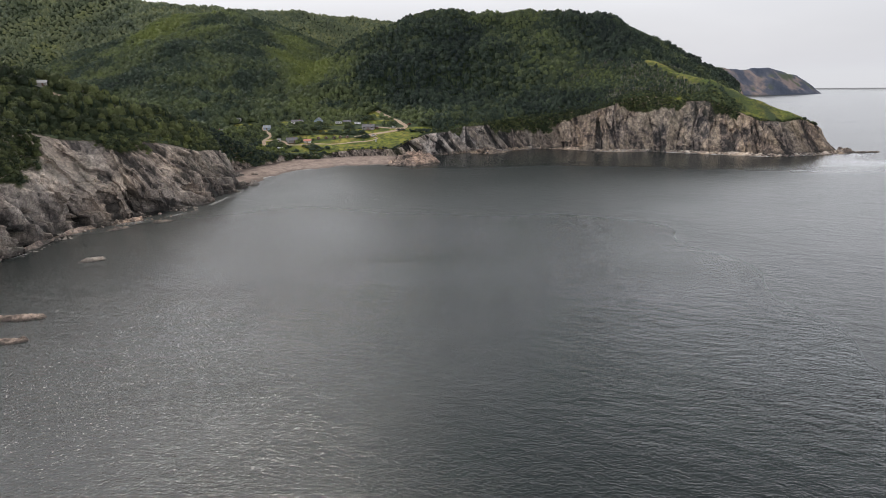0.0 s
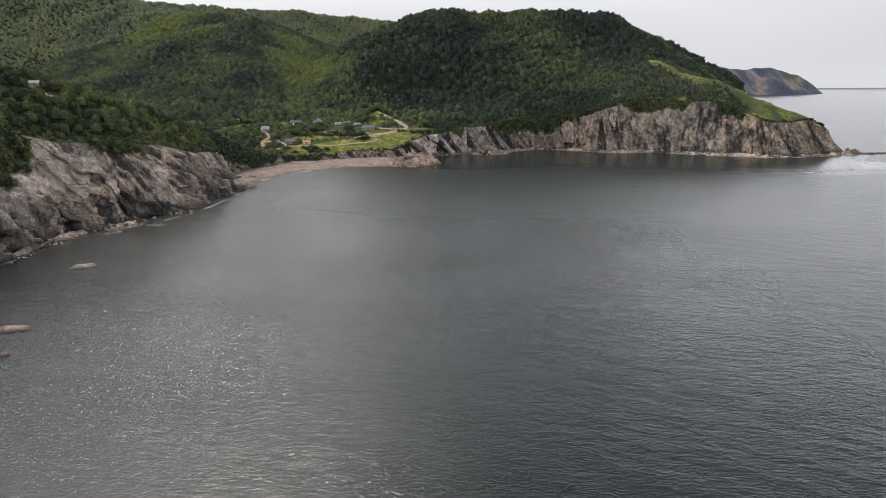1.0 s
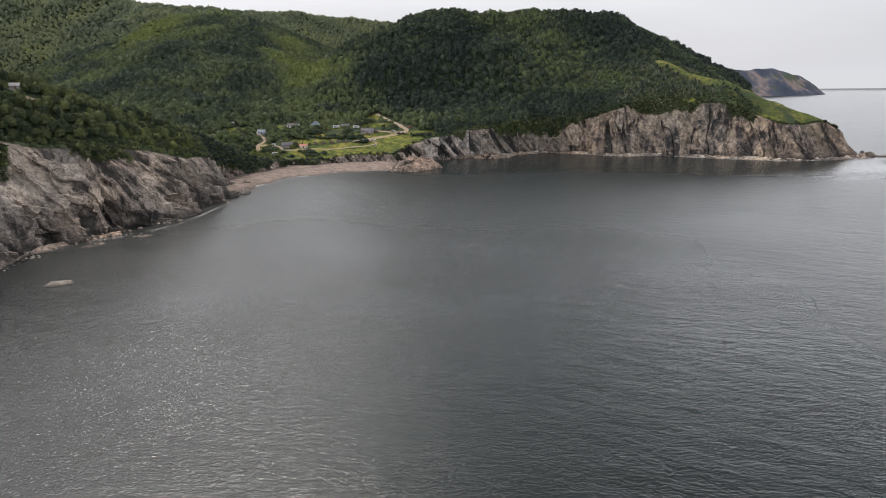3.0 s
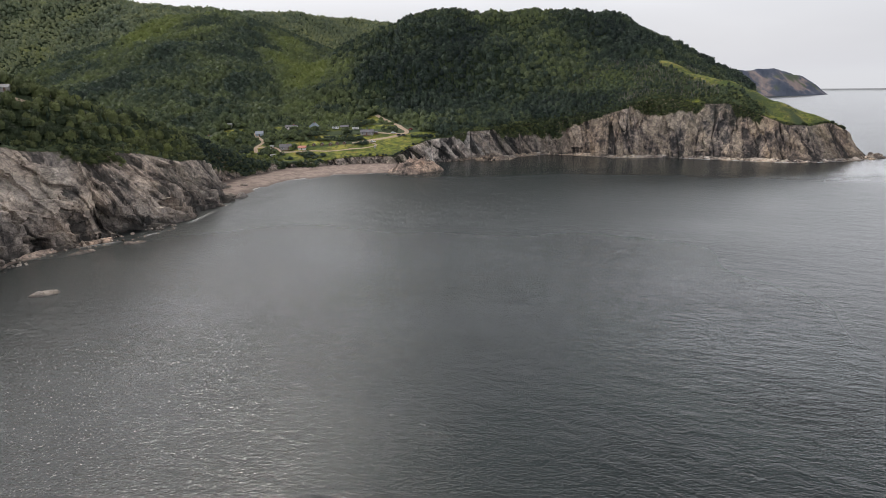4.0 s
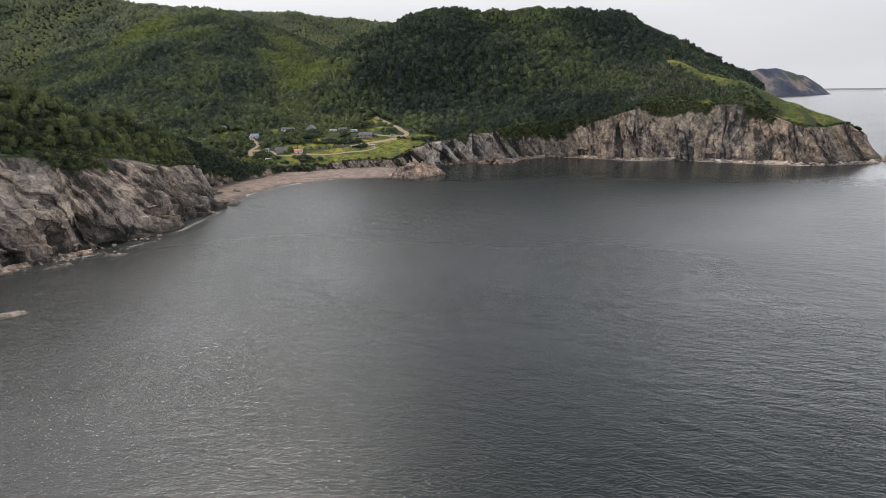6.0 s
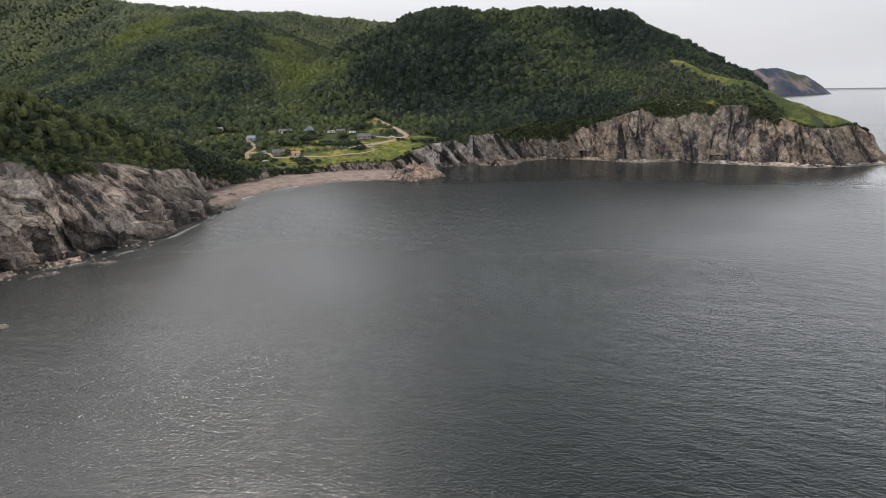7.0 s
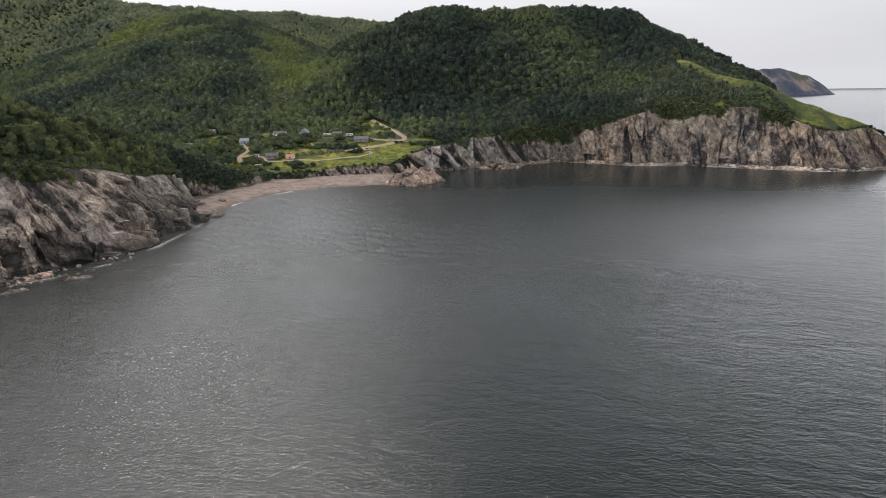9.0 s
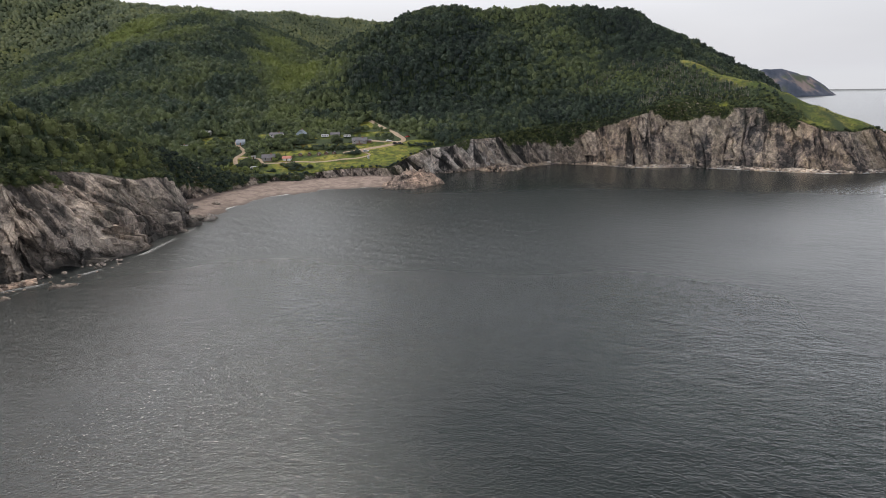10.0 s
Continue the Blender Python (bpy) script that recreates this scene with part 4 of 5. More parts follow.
wood("wood_near", (-330, -112, 120, 500), 3.5, LEAFY_NEAR, 2.5,
     lambda x, y: 0.16 + 0.3 * (patchy(x, y, 25, 1.0) > 0.2), "green thicket of shrubs and small trees above the cliff", (0.0, 1.0), lambda x, y: 1 - 0.45 * smooth(370, 415, y), lambda x, y: 1 - 0.45 * smooth(395, 430, y), leaf=SCRUB)
# low tint range: cloud shade over the hill put into the leaf colour
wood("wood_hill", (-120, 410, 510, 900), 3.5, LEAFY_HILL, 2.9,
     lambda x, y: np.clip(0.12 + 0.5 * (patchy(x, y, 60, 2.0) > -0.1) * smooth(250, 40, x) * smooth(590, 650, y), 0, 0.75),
     "dense mixed forest on the steep hill, dark with spruce and painted cloud shade", (0.0, 0.7),
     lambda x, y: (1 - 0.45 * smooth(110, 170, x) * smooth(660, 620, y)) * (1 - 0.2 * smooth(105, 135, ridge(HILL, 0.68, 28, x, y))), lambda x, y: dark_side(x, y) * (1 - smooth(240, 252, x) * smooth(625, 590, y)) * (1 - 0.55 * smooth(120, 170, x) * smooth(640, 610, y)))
# higher tint range: sunlight on this hillside put into the leaf colour
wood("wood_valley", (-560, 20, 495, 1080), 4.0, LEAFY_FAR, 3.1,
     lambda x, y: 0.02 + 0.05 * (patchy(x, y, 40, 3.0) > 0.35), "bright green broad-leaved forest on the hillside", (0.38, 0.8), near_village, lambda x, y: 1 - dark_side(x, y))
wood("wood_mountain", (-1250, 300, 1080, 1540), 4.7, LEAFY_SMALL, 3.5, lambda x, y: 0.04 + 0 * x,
     "green forest on the far mountain", (0.5, 1.1), leaf=LEAF_HAZED)
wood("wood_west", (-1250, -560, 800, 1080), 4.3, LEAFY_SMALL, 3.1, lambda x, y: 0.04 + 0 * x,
     "green forest on the mountain's lower slope", (0.5, 1.1), leaf=LEAF_HAZED)

def edge_scrub(name, box, label):
    X, Y, H, D = plots(*box, 1.9, rng)
    ok = (D < 13) & (meadow_at(X, Y, H) < 0.4) & ~cleared(X, Y)
    r = 1.05 * rng.uniform(0.5, 1.2, ok.sum())
    scatter(name, LEAFY_FAR, np.stack([X, Y, H - 0.1], 1)[ok], r, r * rng.uniform(0.7, 1.2, ok.sum()), SCRUB, label, rng, (0.0, 0.9), "shrubs")


edge_scrub("scrub_west", (-230, -112, 190, 470), "low scrub along the cliff top")
edge_scrub("scrub_east", (-10, 270, 500, 600), "low scrub along the headland's edge")
X, Y, H, D = plots(250, 345, 495, 590, 2.4, rng)
ok = (D > 1) & (rng.uniform(size=len(X)) < 0.8 * smooth(-0.05, 0.3, vnoise(xyz(X / 9, Y / 9, 2.2))))
r = rng.uniform(0.2, 0.65, ok.sum())
scatter("scrub_point", LEAFY_FAR, np.stack([X, Y, H - 0.1], 1)[ok], r, r * 0.8, LEAF, "dark shrubs on the grassy point", rng, (0.0, 0.5), "shrubs")
wood("wood_slope", (105, 262, 540, 645), 2.4, LEAFY_FAR, 1.15, lambda x, y: 0.05 + 0 * x, "low green scrub above the headland's cliffs", (0.1, 1.0), thin=lambda x, y: 0.85 - 0.45 * smooth(0.0, 0.3, patchy(x, y, 22, 6.0)))

grey_wood = Mat("dead_wood", 0.9, 0.2)
DEAD = grey_wood.color(grey_wood.ramp(grey_wood.noise(1.2), (0.3, (0.11, 0.10, 0.095)), (0.7, (0.24, 0.22, 0.205))))
X, Y, H, D = plots(120, 245, 550, 640, 2.0, rng)
ok = (rng.uniform(size=len(X)) < 0.75 * smooth(-0.3, 0.2, patchy(X, Y, 22, 6.0))) & (meadow_at(X, Y, H) < 0.4) & (D > 4)
tall = rng.uniform(2.4, 4.4, ok.sum())
scatter("dead_trees", BARES, np.stack([X, Y, H - 0.2], 1)[ok], tall, tall, DEAD, "bare grey dead trees on the slope", rng)
X, Y, H, D = plots(-260, -140, 260, 420, 3.2, rng)
ok = (rng.uniform(size=len(X)) < 0.13 * smooth(0.0, 0.4, patchy(X, Y, 16, 8.0))) & (D < 40)
tall = rng.uniform(3.0, 6.0, ok.sum())
scatter("dead_shrubs", BARES, np.stack([X, Y, H - 0.2], 1)[ok], tall, tall, DEAD, "bare grey shrubs along the cliff top", rng)


def cliff_shrubs(name, face, chance, size, label, leaf=None):
    """Shrubs that hang down a cliff wherever plants cover it."""
    P, cover = face
    ok = (cover > 0.1) & (rng.uniform(size=cover.shape) < chance * (0.35 + 0.65 * smooth(0.1, 0.6, cover)))
    at = P[ok] - np.array([0, 0, 0.3])
    r = size * rng.uniform(0.45, 1.15, len(at))
    scatter(name, LEAFY_HILL, at, r, r * rng.uniform(0.7, 1.1, len(at)), leaf or SCRUB, label, rng, (0.0, 1.0), "shrubs")


cliff_shrubs("shrubs_west", FACE_WEST, 0.10, 1.6, "green shrubs clinging to the cliff")
cliff_shrubs("shrubs_east", FACE_EAST, 0.22, 1.3, "green shrubs clinging to the cliff")
cliff_shrubs("shrubs_cove", FACE_COVE, 0.20, 1.6, "dark green trees hanging down the cliff")
cliff_shrubs("shrubs_cape", FACE_CAPE, 0.10, 1.0, "low green shrubs along the edge of the cape")
cliff_shrubs("shrubs_beach", FACE_BEACH, 0.2, 1.6, "green shrubs on the bank behind the beach", LEAF)
cliff_shrubs("shrubs_village", FACE_VILLAGE, 0.12, 1.3, "green shrubs on the low cliff below the meadow", LEAF)


# ---- rocks ----
def boulder(level, rng, flat=0.7):
    """A rough broken stone of unit radius."""
    v, fc = ico(level)
    v = v * (1 + 0.30 * vnoise(v * 1.3 + rng.uniform(0, 60, 3)))[:, None]
    for _ in range(5):
        n = rng.normal(size=3)
        n /= np.linalg.norm(n)
        over = np.maximum(v @ n - rng.uniform(0.5, 0.8), 0)
        v = v - over[:, None] * n
    v = v * (1 + 0.07 * vnoise(v * 4 + 9))[:, None]
    v[:, 2] *= flat
    return v, fc


STONES = [boulder(2, rng) for _ in range(5)]


def stones(name, line, count, out, size, material, label):
    """Loose boulders strewn along a line."""
    n = normals_of(line)
    i = rng.integers(0, len(line), count)
    o = rng.uniform(*out, count)
    p = line[i, :2] - n[i] * o[:, None]
    r = size * rng.uniform(0.3, 1.0, count) ** 1.6
    z = np.clip(0.9 - 0.32 * o, -0.2, 1.4)
    scatter(name, STONES, np.stack([p[:, 0], p[:, 1], z], 1), r, r, material, label, rng, category="rocks", rounded=False)


stones("boulders_west", spline(FOOT[3:12], 1.0), 260, (-2.0, 5.0), 0.9, ROCK_WEST, "fallen grey boulders at the foot of the cliff")
stones("boulders_east", spline(FOOT[31:] + FOOT_EAST[:11], 1.0), 700, (-2.0, 5.0), 1.5, ROCK_EAST, "pale fallen boulders along the headland's foot")
stones("boulders_cape", spline(FOOT[24:32], 1.0), 260, (-1.0, 4.0), 1.3, ROCK_EAST, "fallen boulders below the meadow cliff")
# scree cone beside the cove
count = 260
a, d = rng.uniform(0, 6.28, count), 14 * rng.uniform(0, 1, count) ** 0.7
r = 1.9 * rng.uniform(0.35, 1.0, count) ** 1.5
scatter("scree", STONES, np.stack([52 + d * np.cos(a) * 1.2, 541 + d * np.sin(a) * 0.75, np.maximum(4.2 - 0.35 * d, 0)], 1), r, r, ROCK_EAST,
        "cone of fallen blocks below the cliff", rng, category="rocks", rounded=False)


def outcrop(name, cx, cy, rx, ry, high, turn, lean, label, cells=70, seed=0.0, material=None):
    """A low rocky mass that rises out of the sea, with tilted ledges. lean: how much higher its far end stands."""
    u, v = np.meshgrid(np.linspace(-1.15, 1.15, cells), np.linspace(-1.15, 1.15, cells))
    u, v = u.ravel(), v.ravel()
    c, s = math.cos(radians(turn)), math.sin(radians(turn))
    x, y = u * rx, v * ry
    edge = np.hypot(u, v) + 0.22 * fbm(xyz(x / 7 + seed, y / 7, 2.0), 3)
    body = high * smooth(1.05, 0.55, edge) * (1 + lean * v)
    tier = fbm(xyz((x + y * 0.4) / 5 + seed, (y - x * 0.5) / 2.6, 1.0), 4)
    z = body * (0.72 + 0.45 * np.round(tier * 4) / 4) + 0.35 * fbm(xyz(x / 1.6, y / 1.6, seed), 3) - 1.8 * smooth(0.75, 1.1, edge)
    z = z + (0.8 * facets(x + 0.4 * y + seed, y, 4.5, 31) + 0.45 * facets(x + seed, y, 1.9, 37)) * min(1.0, high / 4) * smooth(1.1, 0.8, edge)
    V = np.stack([x * c - y * s, x * s + y * c, z], 1)
    moss = smooth(0.3, 0.7, v) * smooth(0.55 * high, 0.9 * high, z) if high > 6 else 0 * z
    ob = new(name, mesh_of(name, V, grid_faces(cells, cells), material or ROCK_EAST, False, (("wet", smooth(1.4, 0.2, z)), ("moss", moss))))
    ob.location = (cx, cy, -0.2)
    return tagged(ob, label, "rock")


outcrop("rock_outcrop", -13, 485, 20, 29, 5.5, -8, 0.6, "broad pale rock platform stepping down into the sea", 110, 1.0, ROCK_PINK)
outcrop("rock_outcrop", 362, 499, 17, 3.2, 1.5, -2, 0.0, "low dark reef off the headland's point", 60, 4.0)
outcrop("rock_outcrop", 349, 503, 9, 5, 3.5, 10, 0.2, "low ledge at the headland's point", 50, 6.0)
outcrop("sea_rock", -125, 221, 5.5, 3.0, 1.2, 20, 0.0, "small wave-washed rock in the sea", 40, 8.0, ROCK_WEST)
outcrop("sea_rock", -114, 164, 8, 2.2, 1.0, 6, 0.1, "long flat pinkish rock above the water", 60, 11.0, ROCK_PINK)
outcrop("sea_rock", -106, 148, 5.5, 1.9, 1.1, 12, 0.1, "low pinkish rock awash in the sea", 40, 14.0, ROCK_PINK)
outcrop("sea_rock", -112, 386, 5, 3.0, 2.6, 60, 0.2, "dark pointed rock at the end of the cliff", 40, 17.0, ROCK_WEST)
outcrop("sea_rock", -121, 421, 2.6, 1.6, 1.4, 10, 0.0, "dark boulder lying on the beach", 30, 19.0, ROCK_WEST).location.z = 1.0
outcrop("sea_rock", -46, 481, 4.0, 1.6, 0.8, 0, 0.0, "low dark rock in the shallows off the beach", 30, 23.0, ROCK_WEST)
outcrop("sea_rock", -140, 270, 7.0, 2.4, 1.0, 40, 0.0, "low ledge awash below the cliff", 40, 27.0, ROCK_WEST)
outcrop("sea_rock", -126, 284, 6.0, 2.0, 0.9, 25, 0.0, "low ledge awash below the cliff", 40, 29.0, ROCK_WEST)


# ---- roads ----
dirt = Mat("dirt_road", 0.95, 0.2)
d_noise = dirt.noise(0.9, 6.0, 0.65)
dirt.bump(d_noise, 0.5, 0.1)
DIRT = dirt.color(dirt.ramp(d_noise, (0.3, (0.26, 0.19, 0.135)), (0.7, (0.44, 0.35, 0.27))))
for name, wide, pts in ROADS:
    line = spline([(*q, 0) for q in pts], 1.2)
    n = normals_of(line)
    vs = []
    for o in np.linspace(-0.5, 0.5, 5):
        wob = 0.25 * vnoise(xyz(np.arange(len(line)) / 4.0, 0 * line[:, 0], o * 9))
        p = line[:, :2] + n * (o * wide + wob[:, None])
        vs.append(np.stack([p[:, 0], p[:, 1], land_height(p[:, 0], p[:, 1]) + 0.16 - 0.22 * (abs(o) > 0.4)], 1))
    tagged(new(name, mesh_of(name, np.vstack(vs), grid_faces(5, len(line)), DIRT)), "narrow track of pale brown dirt", "road", kind="structure")


# ---- buildings ----
def paint(name, c, rough=0.6, boards=0.0):
    m = Mat(name, rough, 0.35)
    n = m.noise(0.8, 5.0, 0.6)
    col = m.mix(0.5, c, m.ramp(n, (0.3, (0.7,) * 3), (0.7, (1.1,) * 3)), "MULTIPLY")
    if boards:
        w = m.node("ShaderNodeTexWave", Scale=boards)
        w.bands_direction = "Z"
        m.link(m.place(), w.inputs["Vector"])
        m.bump(w.outputs["Fac"], 0.4, 0.03)
    return m.color(col)


PAINTS = {"white_boards": paint("white_boards", (0.72, 0.71, 0.68), 0.6, 4.0), "grey_boards": paint("grey_boards", (0.30, 0.28, 0.27), 0.7, 4.0),
          "blue_boards": paint("blue_boards", (0.30, 0.36, 0.42), 0.6, 4.0), "brown_boards": paint("brown_boards", (0.17, 0.10, 0.07), 0.7, 4.0),
          "slate": paint("slate_shingles", (0.135, 0.13, 0.145), 0.8, 3.0), "blue_grey": paint("blue_grey_roof", (0.22, 0.26, 0.31), 0.6, 3.0),
          "faded_red": paint("faded_red_roof", (0.50, 0.20, 0.15), 0.7, 3.0), "pale_metal": paint("pale_metal_roof", (0.26, 0.26, 0.265), 0.7, 2.0),
          "white_paint": paint("white_car_paint", (0.75, 0.75, 0.75), 0.25), "dark_paint": paint("dark_car_paint", (0.03, 0.032, 0.038), 0.25),
          "red_paint": paint("red_car_paint", (0.28, 0.05, 0.04), 0.25), "rubber": paint("tyre_rubber", (0.02, 0.02, 0.02), 0.85),
          "metal": paint("dull_metal", (0.45, 0.45, 0.46), 0.35), "brick": paint("chimney_brick", (0.26, 0.13, 0.10), 0.85)}
glass = Mat("window_glass", 0.08, 0.5)
GLASS = glass.color((0.02, 0.025, 0.03))
bark = Mat("bark", 0.95, 0.2)
BARK = bark.color(bark.ramp(bark.noise(3.0), (0.3, (0.06, 0.05, 0.04)), (0.7, (0.16, 0.13, 0.11))))


def box(bm, x0, y0, z0, x1, y1, z1, bevel=0.0):
    g = bmesh.ops.create_cube(bm, size=1)
    bmesh.ops.scale(bm, vec=(x1 - x0, y1 - y0, z1 - z0), verts=g["verts"])
    bmesh.ops.translate(bm, vec=((x0 + x1) / 2, (y0 + y1) / 2, (z0 + z1) / 2), verts=g["verts"])
    if bevel:
        edges = list({e for v in g["verts"] for e in v.link_edges})
        bmesh.ops.bevel(bm, geom=edges, offset=bevel, segments=2, affect="EDGES")


def box_mesh(*a):
    bm = bmesh.new()
    box(bm, *a)
    return bm


def prism(bm, profile, y0, y1):
    """A solid of an x-z outline drawn out along y."""
    a = [bm.verts.new((x, y0, z)) for x, z in profile]
    b = [bm.verts.new((x, y1, z)) for x, z in profile]
    bm.faces.new(a)
    bm.faces.new(b[::-1])
    for i in range(len(profile)):
        j = (i + 1) % len(profile)
        bm.faces.new((a[i], b[i], b[j], a[j]))


def stand(ob, x, y, turn, sink=0.1, spread=3.0):
    zs = land_height(np.array([x, x - spread, x + spread, x, x]), np.array([y, y, y, y - spread, y + spread]))
    ob.matrix_world = pose(x, y, float(zs[0]) - sink, 0, 0, turn)


def window(parent, x, y, z, w, h, face):
    """A window on the front (face -1) or back (1) wall, proud of the boards."""
    t = 0.06 * face
    bm = bmesh.new()
    y0, y1 = sorted((y, y + t))
    for x0, x1, z0, z1 in ((-w / 2, w / 2, 0, 0.1), (-w / 2, w / 2, h - 0.1, h), (-w / 2, -w / 2 + 0.1, 0.1, h - 0.1), (w / 2 - 0.1, w / 2, 0.1, h - 0.1),
                           (-0.03, 0.03, 0.1, h - 0.1)):
        box(bm, x + x0, y0, z + z0, x + x1, y1, z + z1)
    fr = part("window", bm, PAINTS["white_paint"], parent, "white-framed window")
    y0, y1 = sorted((y - t * 0.2, y + t * 0.5))
    part("pane", box_mesh(x - w / 2 + 0.08, y0, z + 0.08, x + w / 2 - 0.08, y1, z + h - 0.08), GLASS, fr, "dark glass pane")


def house(x, y, length, depth, wall, rise, turn, wall_key, roof_key, label):
    ob = new("house" if length > 5 else "shed")
    l, d = length / 2, depth / 2
    base = -1.6
    bm = bmesh.new()
    # gable walls run along x, the ridge too
    prism(bm, [(-d, base), (d, base), (d, wall), (0, wall + rise - 0.08), (-d, wall)], -l, l)
    bmesh.ops.rotate(bm, verts=bm.verts, matrix=Matrix.Rotation(radians(90), 3, "Z"))
    part("wall", bm, PAINTS[wall_key], ob)
    over, th = 0.45, 0.16
    k = rise / d
    bm = bmesh.new()
    prism(bm, [(-d - over, wall - k * over), (0, wall + rise), (d + over, wall - k * over), (d + over, wall - k * over + th), (0, wall + rise + th),
               (-d - over, wall - k * over + th)], -l - over, l + over)
    bmesh.ops.rotate(bm, verts=bm.verts, matrix=Matrix.Rotation(radians(90), 3, "Z"))
    roof = part("roof", bm, PAINTS[roof_key], ob)
    if length > 7:
        bm = box_mesh(l * 0.35, -0.4, wall + rise * 0.6, l * 0.35 + 0.7, 0.3, wall + rise + 0.9)
        part("chimney", bm, PAINTS["brick"], roof, "brick chimney")
    n = max(1, int(length / 3.2))
    for i in range(n):
        wx = -l + (i + 0.5) * length / n
        if i == n // 2:
            door = part("door", box_mesh(wx - 0.45, -d - 0.05, 0.05, wx + 0.45, -d + 0.02, 2.05), PAINTS["brown_boards"], ob, "dark wooden door")
            part("door_handle", box_mesh(wx + 0.3, -d - 0.12, 1.0, wx + 0.36, -d - 0.05, 1.06), PAINTS["metal"], door)
        else:
            window(ob, wx, -d, 0.9, 1.3, 1.1, -1)
        if length > 5:
            window(ob, wx, d, 0.9, 1.1, 1.0, 1)
    if length > 7:
        part("step", box_mesh(-l * 0.2 - 1.5, -d - 1.6, -1.2, l * 0.2 + 1.5, -d - 0.06, 0.02), PAINTS["brown_boards"], ob, "wooden porch deck")
    stand(ob, x, y, turn, 0.3 if length < 5 else 0.55)
    return tagged(ob, label, "house" if length > 5 else "shed", group="village houses")


for h in HOUSES:
    house(*h)


def cabin(x, y):
    ob = new("cabin")
    bm = bmesh.new()
    prism(bm, [(-1.6, -0.8), (1.6, -0.8), (1.6, 1.9), (0, 3.0), (-1.6, 1.9)], -1.7, 1.7)
    part("wall", bm, PAINTS["brown_boards"], ob)
    bm = bmesh.new()
    prism(bm, [(-2.0, 1.62), (0, 3.05), (2.0, 1.62), (2.0, 1.76), (0, 3.2), (-2.0, 1.76)], -2.2, 2.0)
    part("roof", bm, PAINTS["slate"], ob)
    part("door", box_mesh(-0.4, -1.76, 0, 0.4, -1.68, 1.8), PAINTS["grey_boards"], ob, "grey wooden door")
    stand(ob, x, y, rng.uniform(-6, 6), 0.1)
    ob.scale = (0.72, 0.72, 0.66)
    return tagged(ob, "small brown wooden camping cabin with a dark roof", "cabin", group="camping cabins")


for c in CABINS:
    cabin(*c)


def wheel(name, x, y, r, w, parent):
    bm = bmesh.new()
    bmesh.ops.create_cone(bm, cap_ends=True, segments=14, radius1=r, radius2=r, depth=w)
    bmesh.ops.rotate(bm, verts=bm.verts, matrix=Matrix.Rotation(radians(90), 3, "X"))
    bmesh.ops.translate(bm, verts=bm.verts, vec=(x, y, r))
    wh = part(name, bm, PAINTS["rubber"], parent)
    bm = bmesh.new()
    bmesh.ops.create_cone(bm, cap_ends=True, segments=12, radius1=r * 0.6, radius2=r * 0.6, depth=w + 0.03)
    bmesh.ops.rotate(bm, verts=bm.verts, matrix=Matrix.Rotation(radians(90), 3, "X"))
    bmesh.ops.translate(bm, verts=bm.verts, vec=(x, y, r))
    part("rim", bm, PAINTS["metal"], wh)


def caravan(x, y, length, turn):
    ob = new("caravan")
    l = length / 2
    bm = bmesh.new()
    box(bm, -l, -1.15, 0.5, l, 1.15, 2.75, 0.28)
    part("body", bm, PAINTS["white_paint"], ob)
    for wx in (-l * 0.55, l * 0.1, l * 0.65):
        part("window", box_mesh(wx - 0.5, -1.2, 1.45, wx + 0.5, -1.12, 2.1), GLASS, ob, "dark window")
    part("door", box_mesh(-l * 0.3, -1.19, 0.65, -l * 0.3 + 0.7, -1.13, 2.35), PAINTS["pale_metal"], ob)
    wheel("wheel", 0.2, -1.0, 0.34, 0.2, ob)
    wheel("wheel", 0.2, 1.0, 0.34, 0.2, ob)
    part("drawbar", box_mesh(l, -0.06, 0.45, l + 1.1, 0.06, 0.55), PAINTS["metal"], ob)
    stand(ob, x, y, turn, 0.02)
    ob.scale = (0.85, 0.85, 0.8)
    return tagged(ob, "white caravan parked on the grass", "caravan", group="caravans")


for c in CARAVANS:
    caravan(*c)


def car(x, y, turn, key):
    ob = new("car")
    bm = bmesh.new()
    prism(bm, [(-2.2, 0.35), (2.2, 0.35), (2.25, 0.62), (2.1, 0.85), (1.1, 0.98), (-2.1, 1.0), (-2.25, 0.7)], -0.88, 0.88)
    bmesh.ops.bevel(bm, geom=list(bm.edges), offset=0.05, segments=2, affect="EDGES")
    part("body", bm, PAINTS[key], ob)
    bm = bmesh.new()
    prism(bm, [(-1.95, 0.97), (1.05, 0.96), (0.35, 1.5), (-1.5, 1.54)], -0.76, 0.76)
    bmesh.ops.bevel(bm, geom=list(bm.edges), offset=0.07, segments=2, affect="EDGES")
    cab = part("cabin", bm, GLASS, ob, "dark car windows")
    part("roof", box_mesh(-1.5, -0.7, 1.5, 0.35, 0.7, 1.57), PAINTS[key], cab)
    for wx in (-1.35, 1.4):
        for wy in (-0.8, 0.8):
            wheel("wheel", wx, wy, 0.33, 0.2, ob)
    for wy in (-0.6, 0.6):
        part("headlight", box_mesh(2.2, wy - 0.18, 0.62, 2.27, wy + 0.18, 0.76), PAINTS["metal"], ob)
    stand(ob, x, y, turn, -0.12)
    word = {"white_paint": "white", "dark_paint": "dark", "red_paint": "dark red"}[key]
    return tagged(ob, word + " car parked beside the dirt road", "car", group="parked cars")


for c in CARS:
    car(*c)

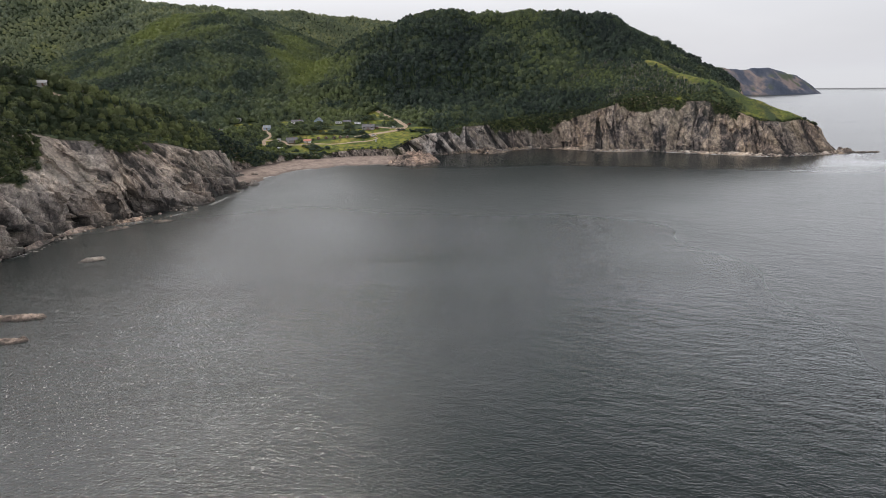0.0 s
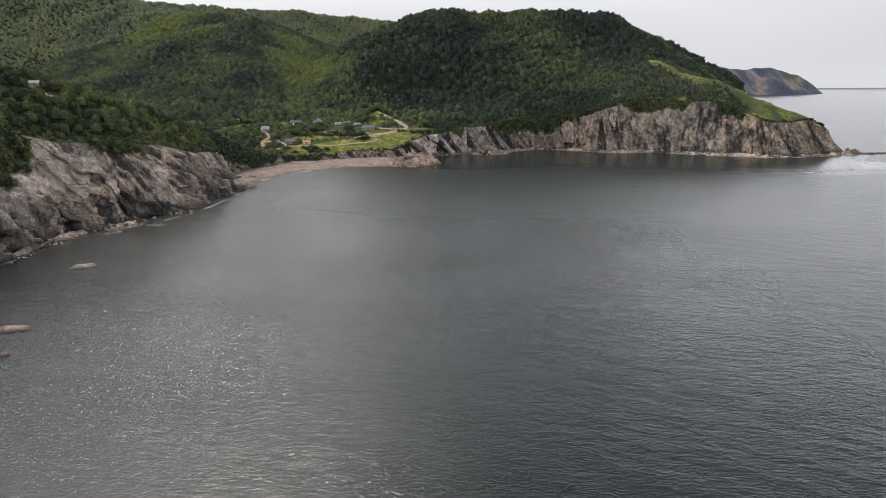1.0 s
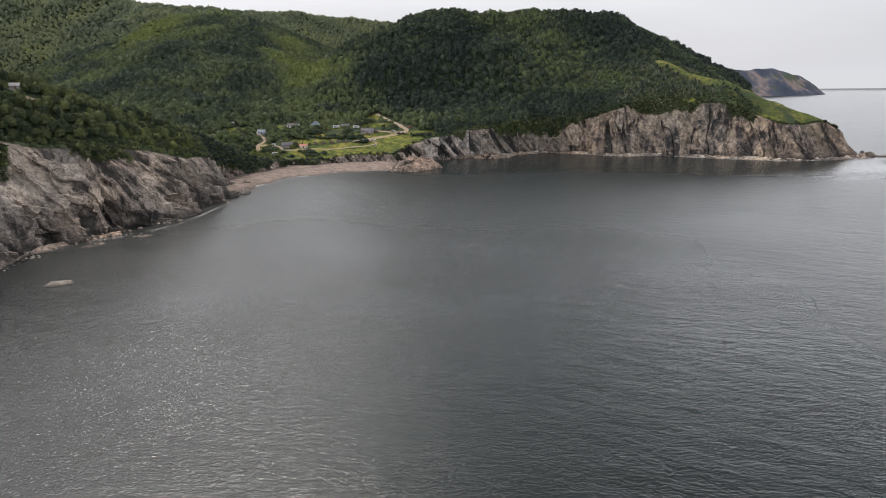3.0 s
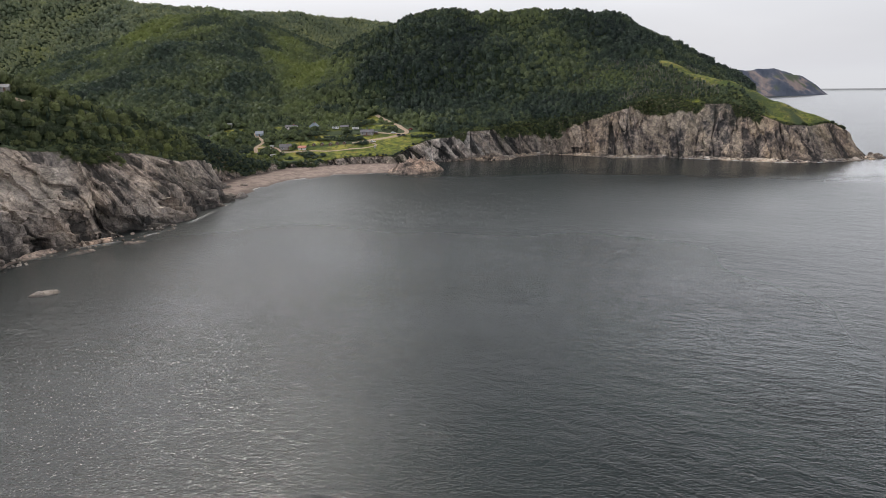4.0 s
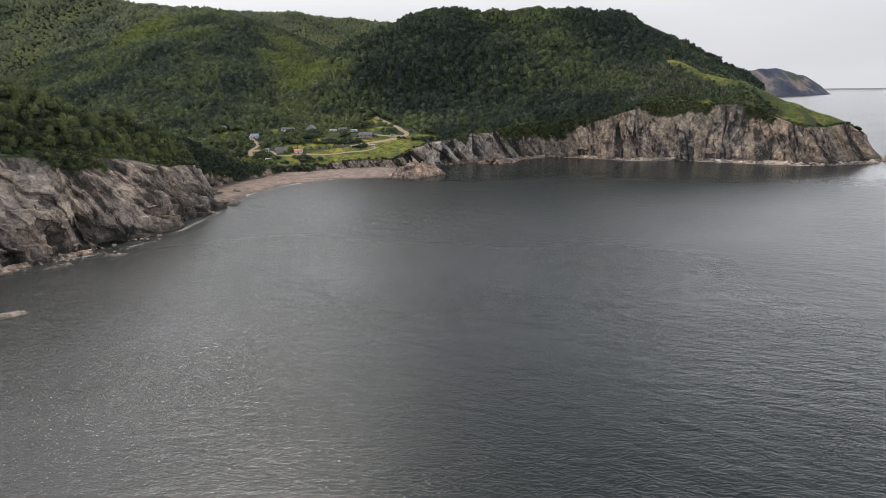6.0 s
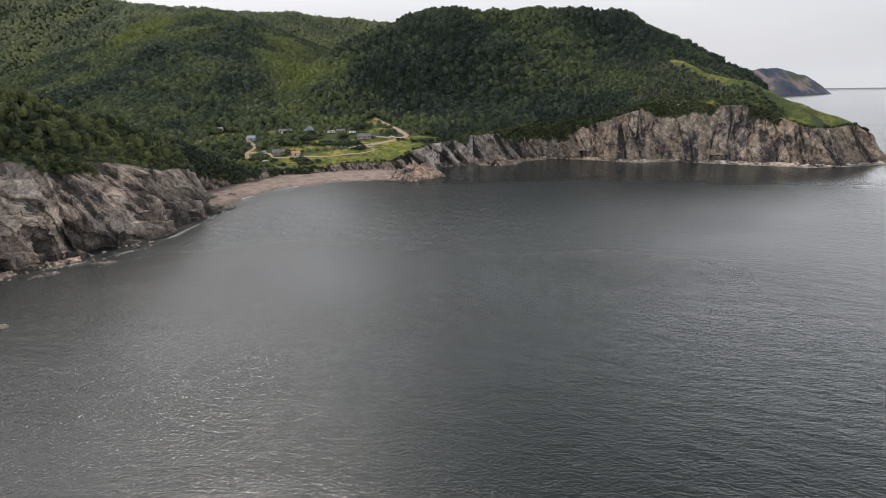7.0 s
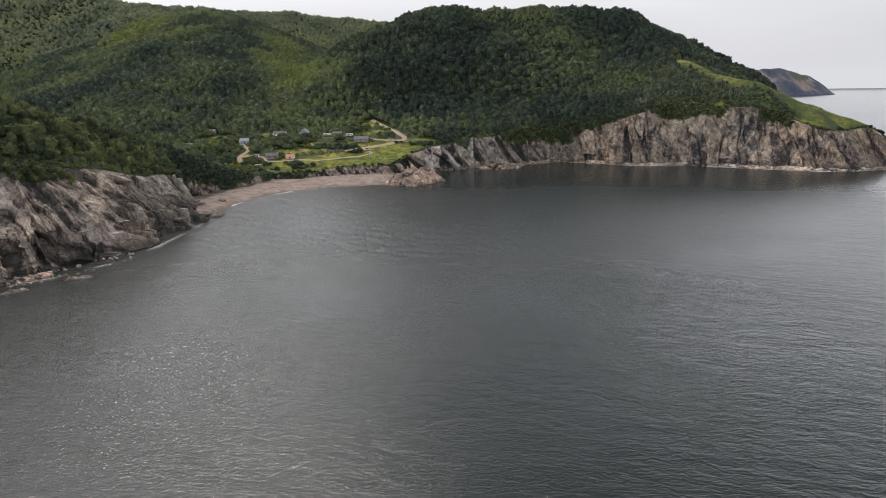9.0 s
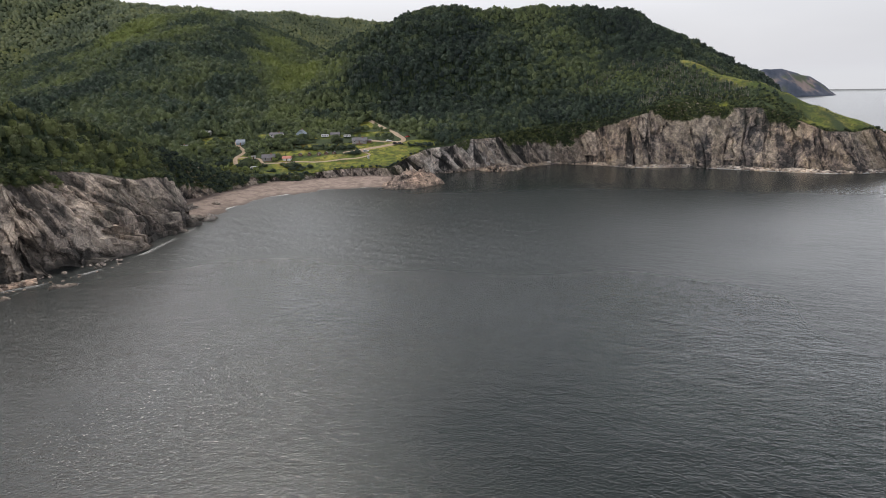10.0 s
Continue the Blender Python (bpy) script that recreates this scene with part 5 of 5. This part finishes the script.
ob = new("utility_box")
part("body", box_mesh(-0.6, -0.5, -0.3, 0.6, 0.5, 2.0), PAINTS["white_paint"], ob)
part("roof", box_mesh(-0.7, -0.6, 2.0, 0.7, 0.6, 2.12), PAINTS["pale_metal"], ob)
part("door", box_mesh(-0.4, -0.54, 0.1, 0.4, -0.5, 1.85), PAINTS["pale_metal"], ob)
stand(ob, -44.4, 519.6, 0)
tagged(ob, "small white hut standing on the meadow", "hut")


# ---- single trees and bushes of the village ----
def limbs(rng, high, r):
    bm = bmesh.new()
    def limb(p, q, a, b):
        d = Vector(q) - Vector(p)
        g = bmesh.ops.create_cone(bm, cap_ends=False, segments=7, radius1=a, radius2=b, depth=d.length)
        bmesh.ops.transform(bm, matrix=Matrix.Translation((Vector(p) + Vector(q)) / 2) @ d.to_track_quat("Z", "Y").to_matrix().to_4x4(), verts=g["verts"])
    limb((0, 0, -0.4), (0, 0, high), r, r * 0.6)
    limb((0, 0, high), (0.1, 0, high * 2.2), r * 0.6, r * 0.2)
    for _ in range(5):
        a = rng.uniform(0, 6.28)
        z = high * rng.uniform(0.8, 1.5)
        limb((0, 0, z), (1.3 * math.cos(a), 1.3 * math.sin(a), z + rng.uniform(0.6, 1.4)), r * 0.4, r * 0.12)
    return bm


def tree_kind(k):
    ob = new("tree")
    part("trunk", limbs(rng, 1.4, 0.17), BARK, ob)
    v, fc = broadleaf(2, 170, rng, 0.24)
    crown = new("crown", mesh_of("crown", v * np.array([2.3, 2.3, 2.5]) + np.array([0, 0, 1.0]), fc, LEAF, False, (("tint", np.full(len(v), 0.25 + 0.18 * k)),)))
    crown.parent = ob
    return tagged(ob, "round-crowned green tree beside the houses", "tree", group="village trees")


def bush_kind(k):
    ob = new("bush")
    part("stem", limbs(rng, 0.35, 0.06), BARK, ob)
    v, fc = broadleaf(2, 110, rng, 0.26)
    crown = new("crown", mesh_of("crown", v * np.array([1.5, 1.4, 1.2]), fc, LEAF, False, (("tint", np.full(len(v), 0.15 + 0.2 * k)),)))
    crown.parent = ob
    return tagged(ob, "low dark green bush on the meadow", "bush", group="village bushes")


def plant(kinds, spots, lo, hi):
    used = set()
    for x, y in spots:
        k = int(rng.integers(0, len(kinds)))
        s = rng.uniform(lo, hi)
        m = pose(x, y, float(land_height(np.array([x]), np.array([y]))[0]) - 0.1, 0, 0, rng.uniform(0, 360))
        if k in used:
            ob = copy_thing(kinds[k], m)
        else:
            used.add(k)
            ob = kinds[k]
            ob.matrix_basis = m
        ob.scale = (s * rng.uniform(0.9, 1.4), s, s * rng.uniform(0.65, 1.1))


def strew(cx, cy, rx, ry, n):
    a, d = rng.uniform(0, 6.28, n), np.sqrt(rng.uniform(0, 1, n))
    x, y = cx + rx * d * np.cos(a), cy + ry * d * np.sin(a)
    ok = ~cleared(x, y)
    return list(zip(x[ok].tolist(), y[ok].tolist()))


plant([tree_kind(k) for k in range(4)],
      strew(-70, 556, 22, 6, 18) + strew(-160, 535, 13, 8, 18) + strew(-112, 548, 17, 5, 26) + strew(-112, 561, 18, 3, 14) + strew(-150, 512, 8, 12, 18) + strew(-132, 508, 6, 8, 8) + strew(-133, 538, 8, 8, 8) + strew(-160, 556, 16, 7, 7) + strew(-108, 556, 16, 7, 18) + strew(-128, 512, 5, 6, 6)
      + strew(-62, 575, 14, 6, 8) + strew(-30, 572, 8, 6, 4), 0.75, 1.2)
plant([bush_kind(k) for k in range(4)],
      strew(-58, 528.5, 7, 1.4, 18) + strew(-84, 531, 16, 1.2, 16) + strew(-100, 511, 7, 4, 12) + strew(-120, 498, 14, 5, 12) + strew(-82, 545, 22, 3, 16) + strew(-12, 544, 12, 3, 10) + strew(-66, 540, 14, 2.5, 16)
      + strew(-84, 541, 10, 3, 10) + strew(-92, 506, 10, 5, 14) + strew(-75, 553, 30, 4, 20) + strew(-150, 545, 12, 8, 14)  + strew(-118, 510, 8, 4, 8), 0.7, 1.4)
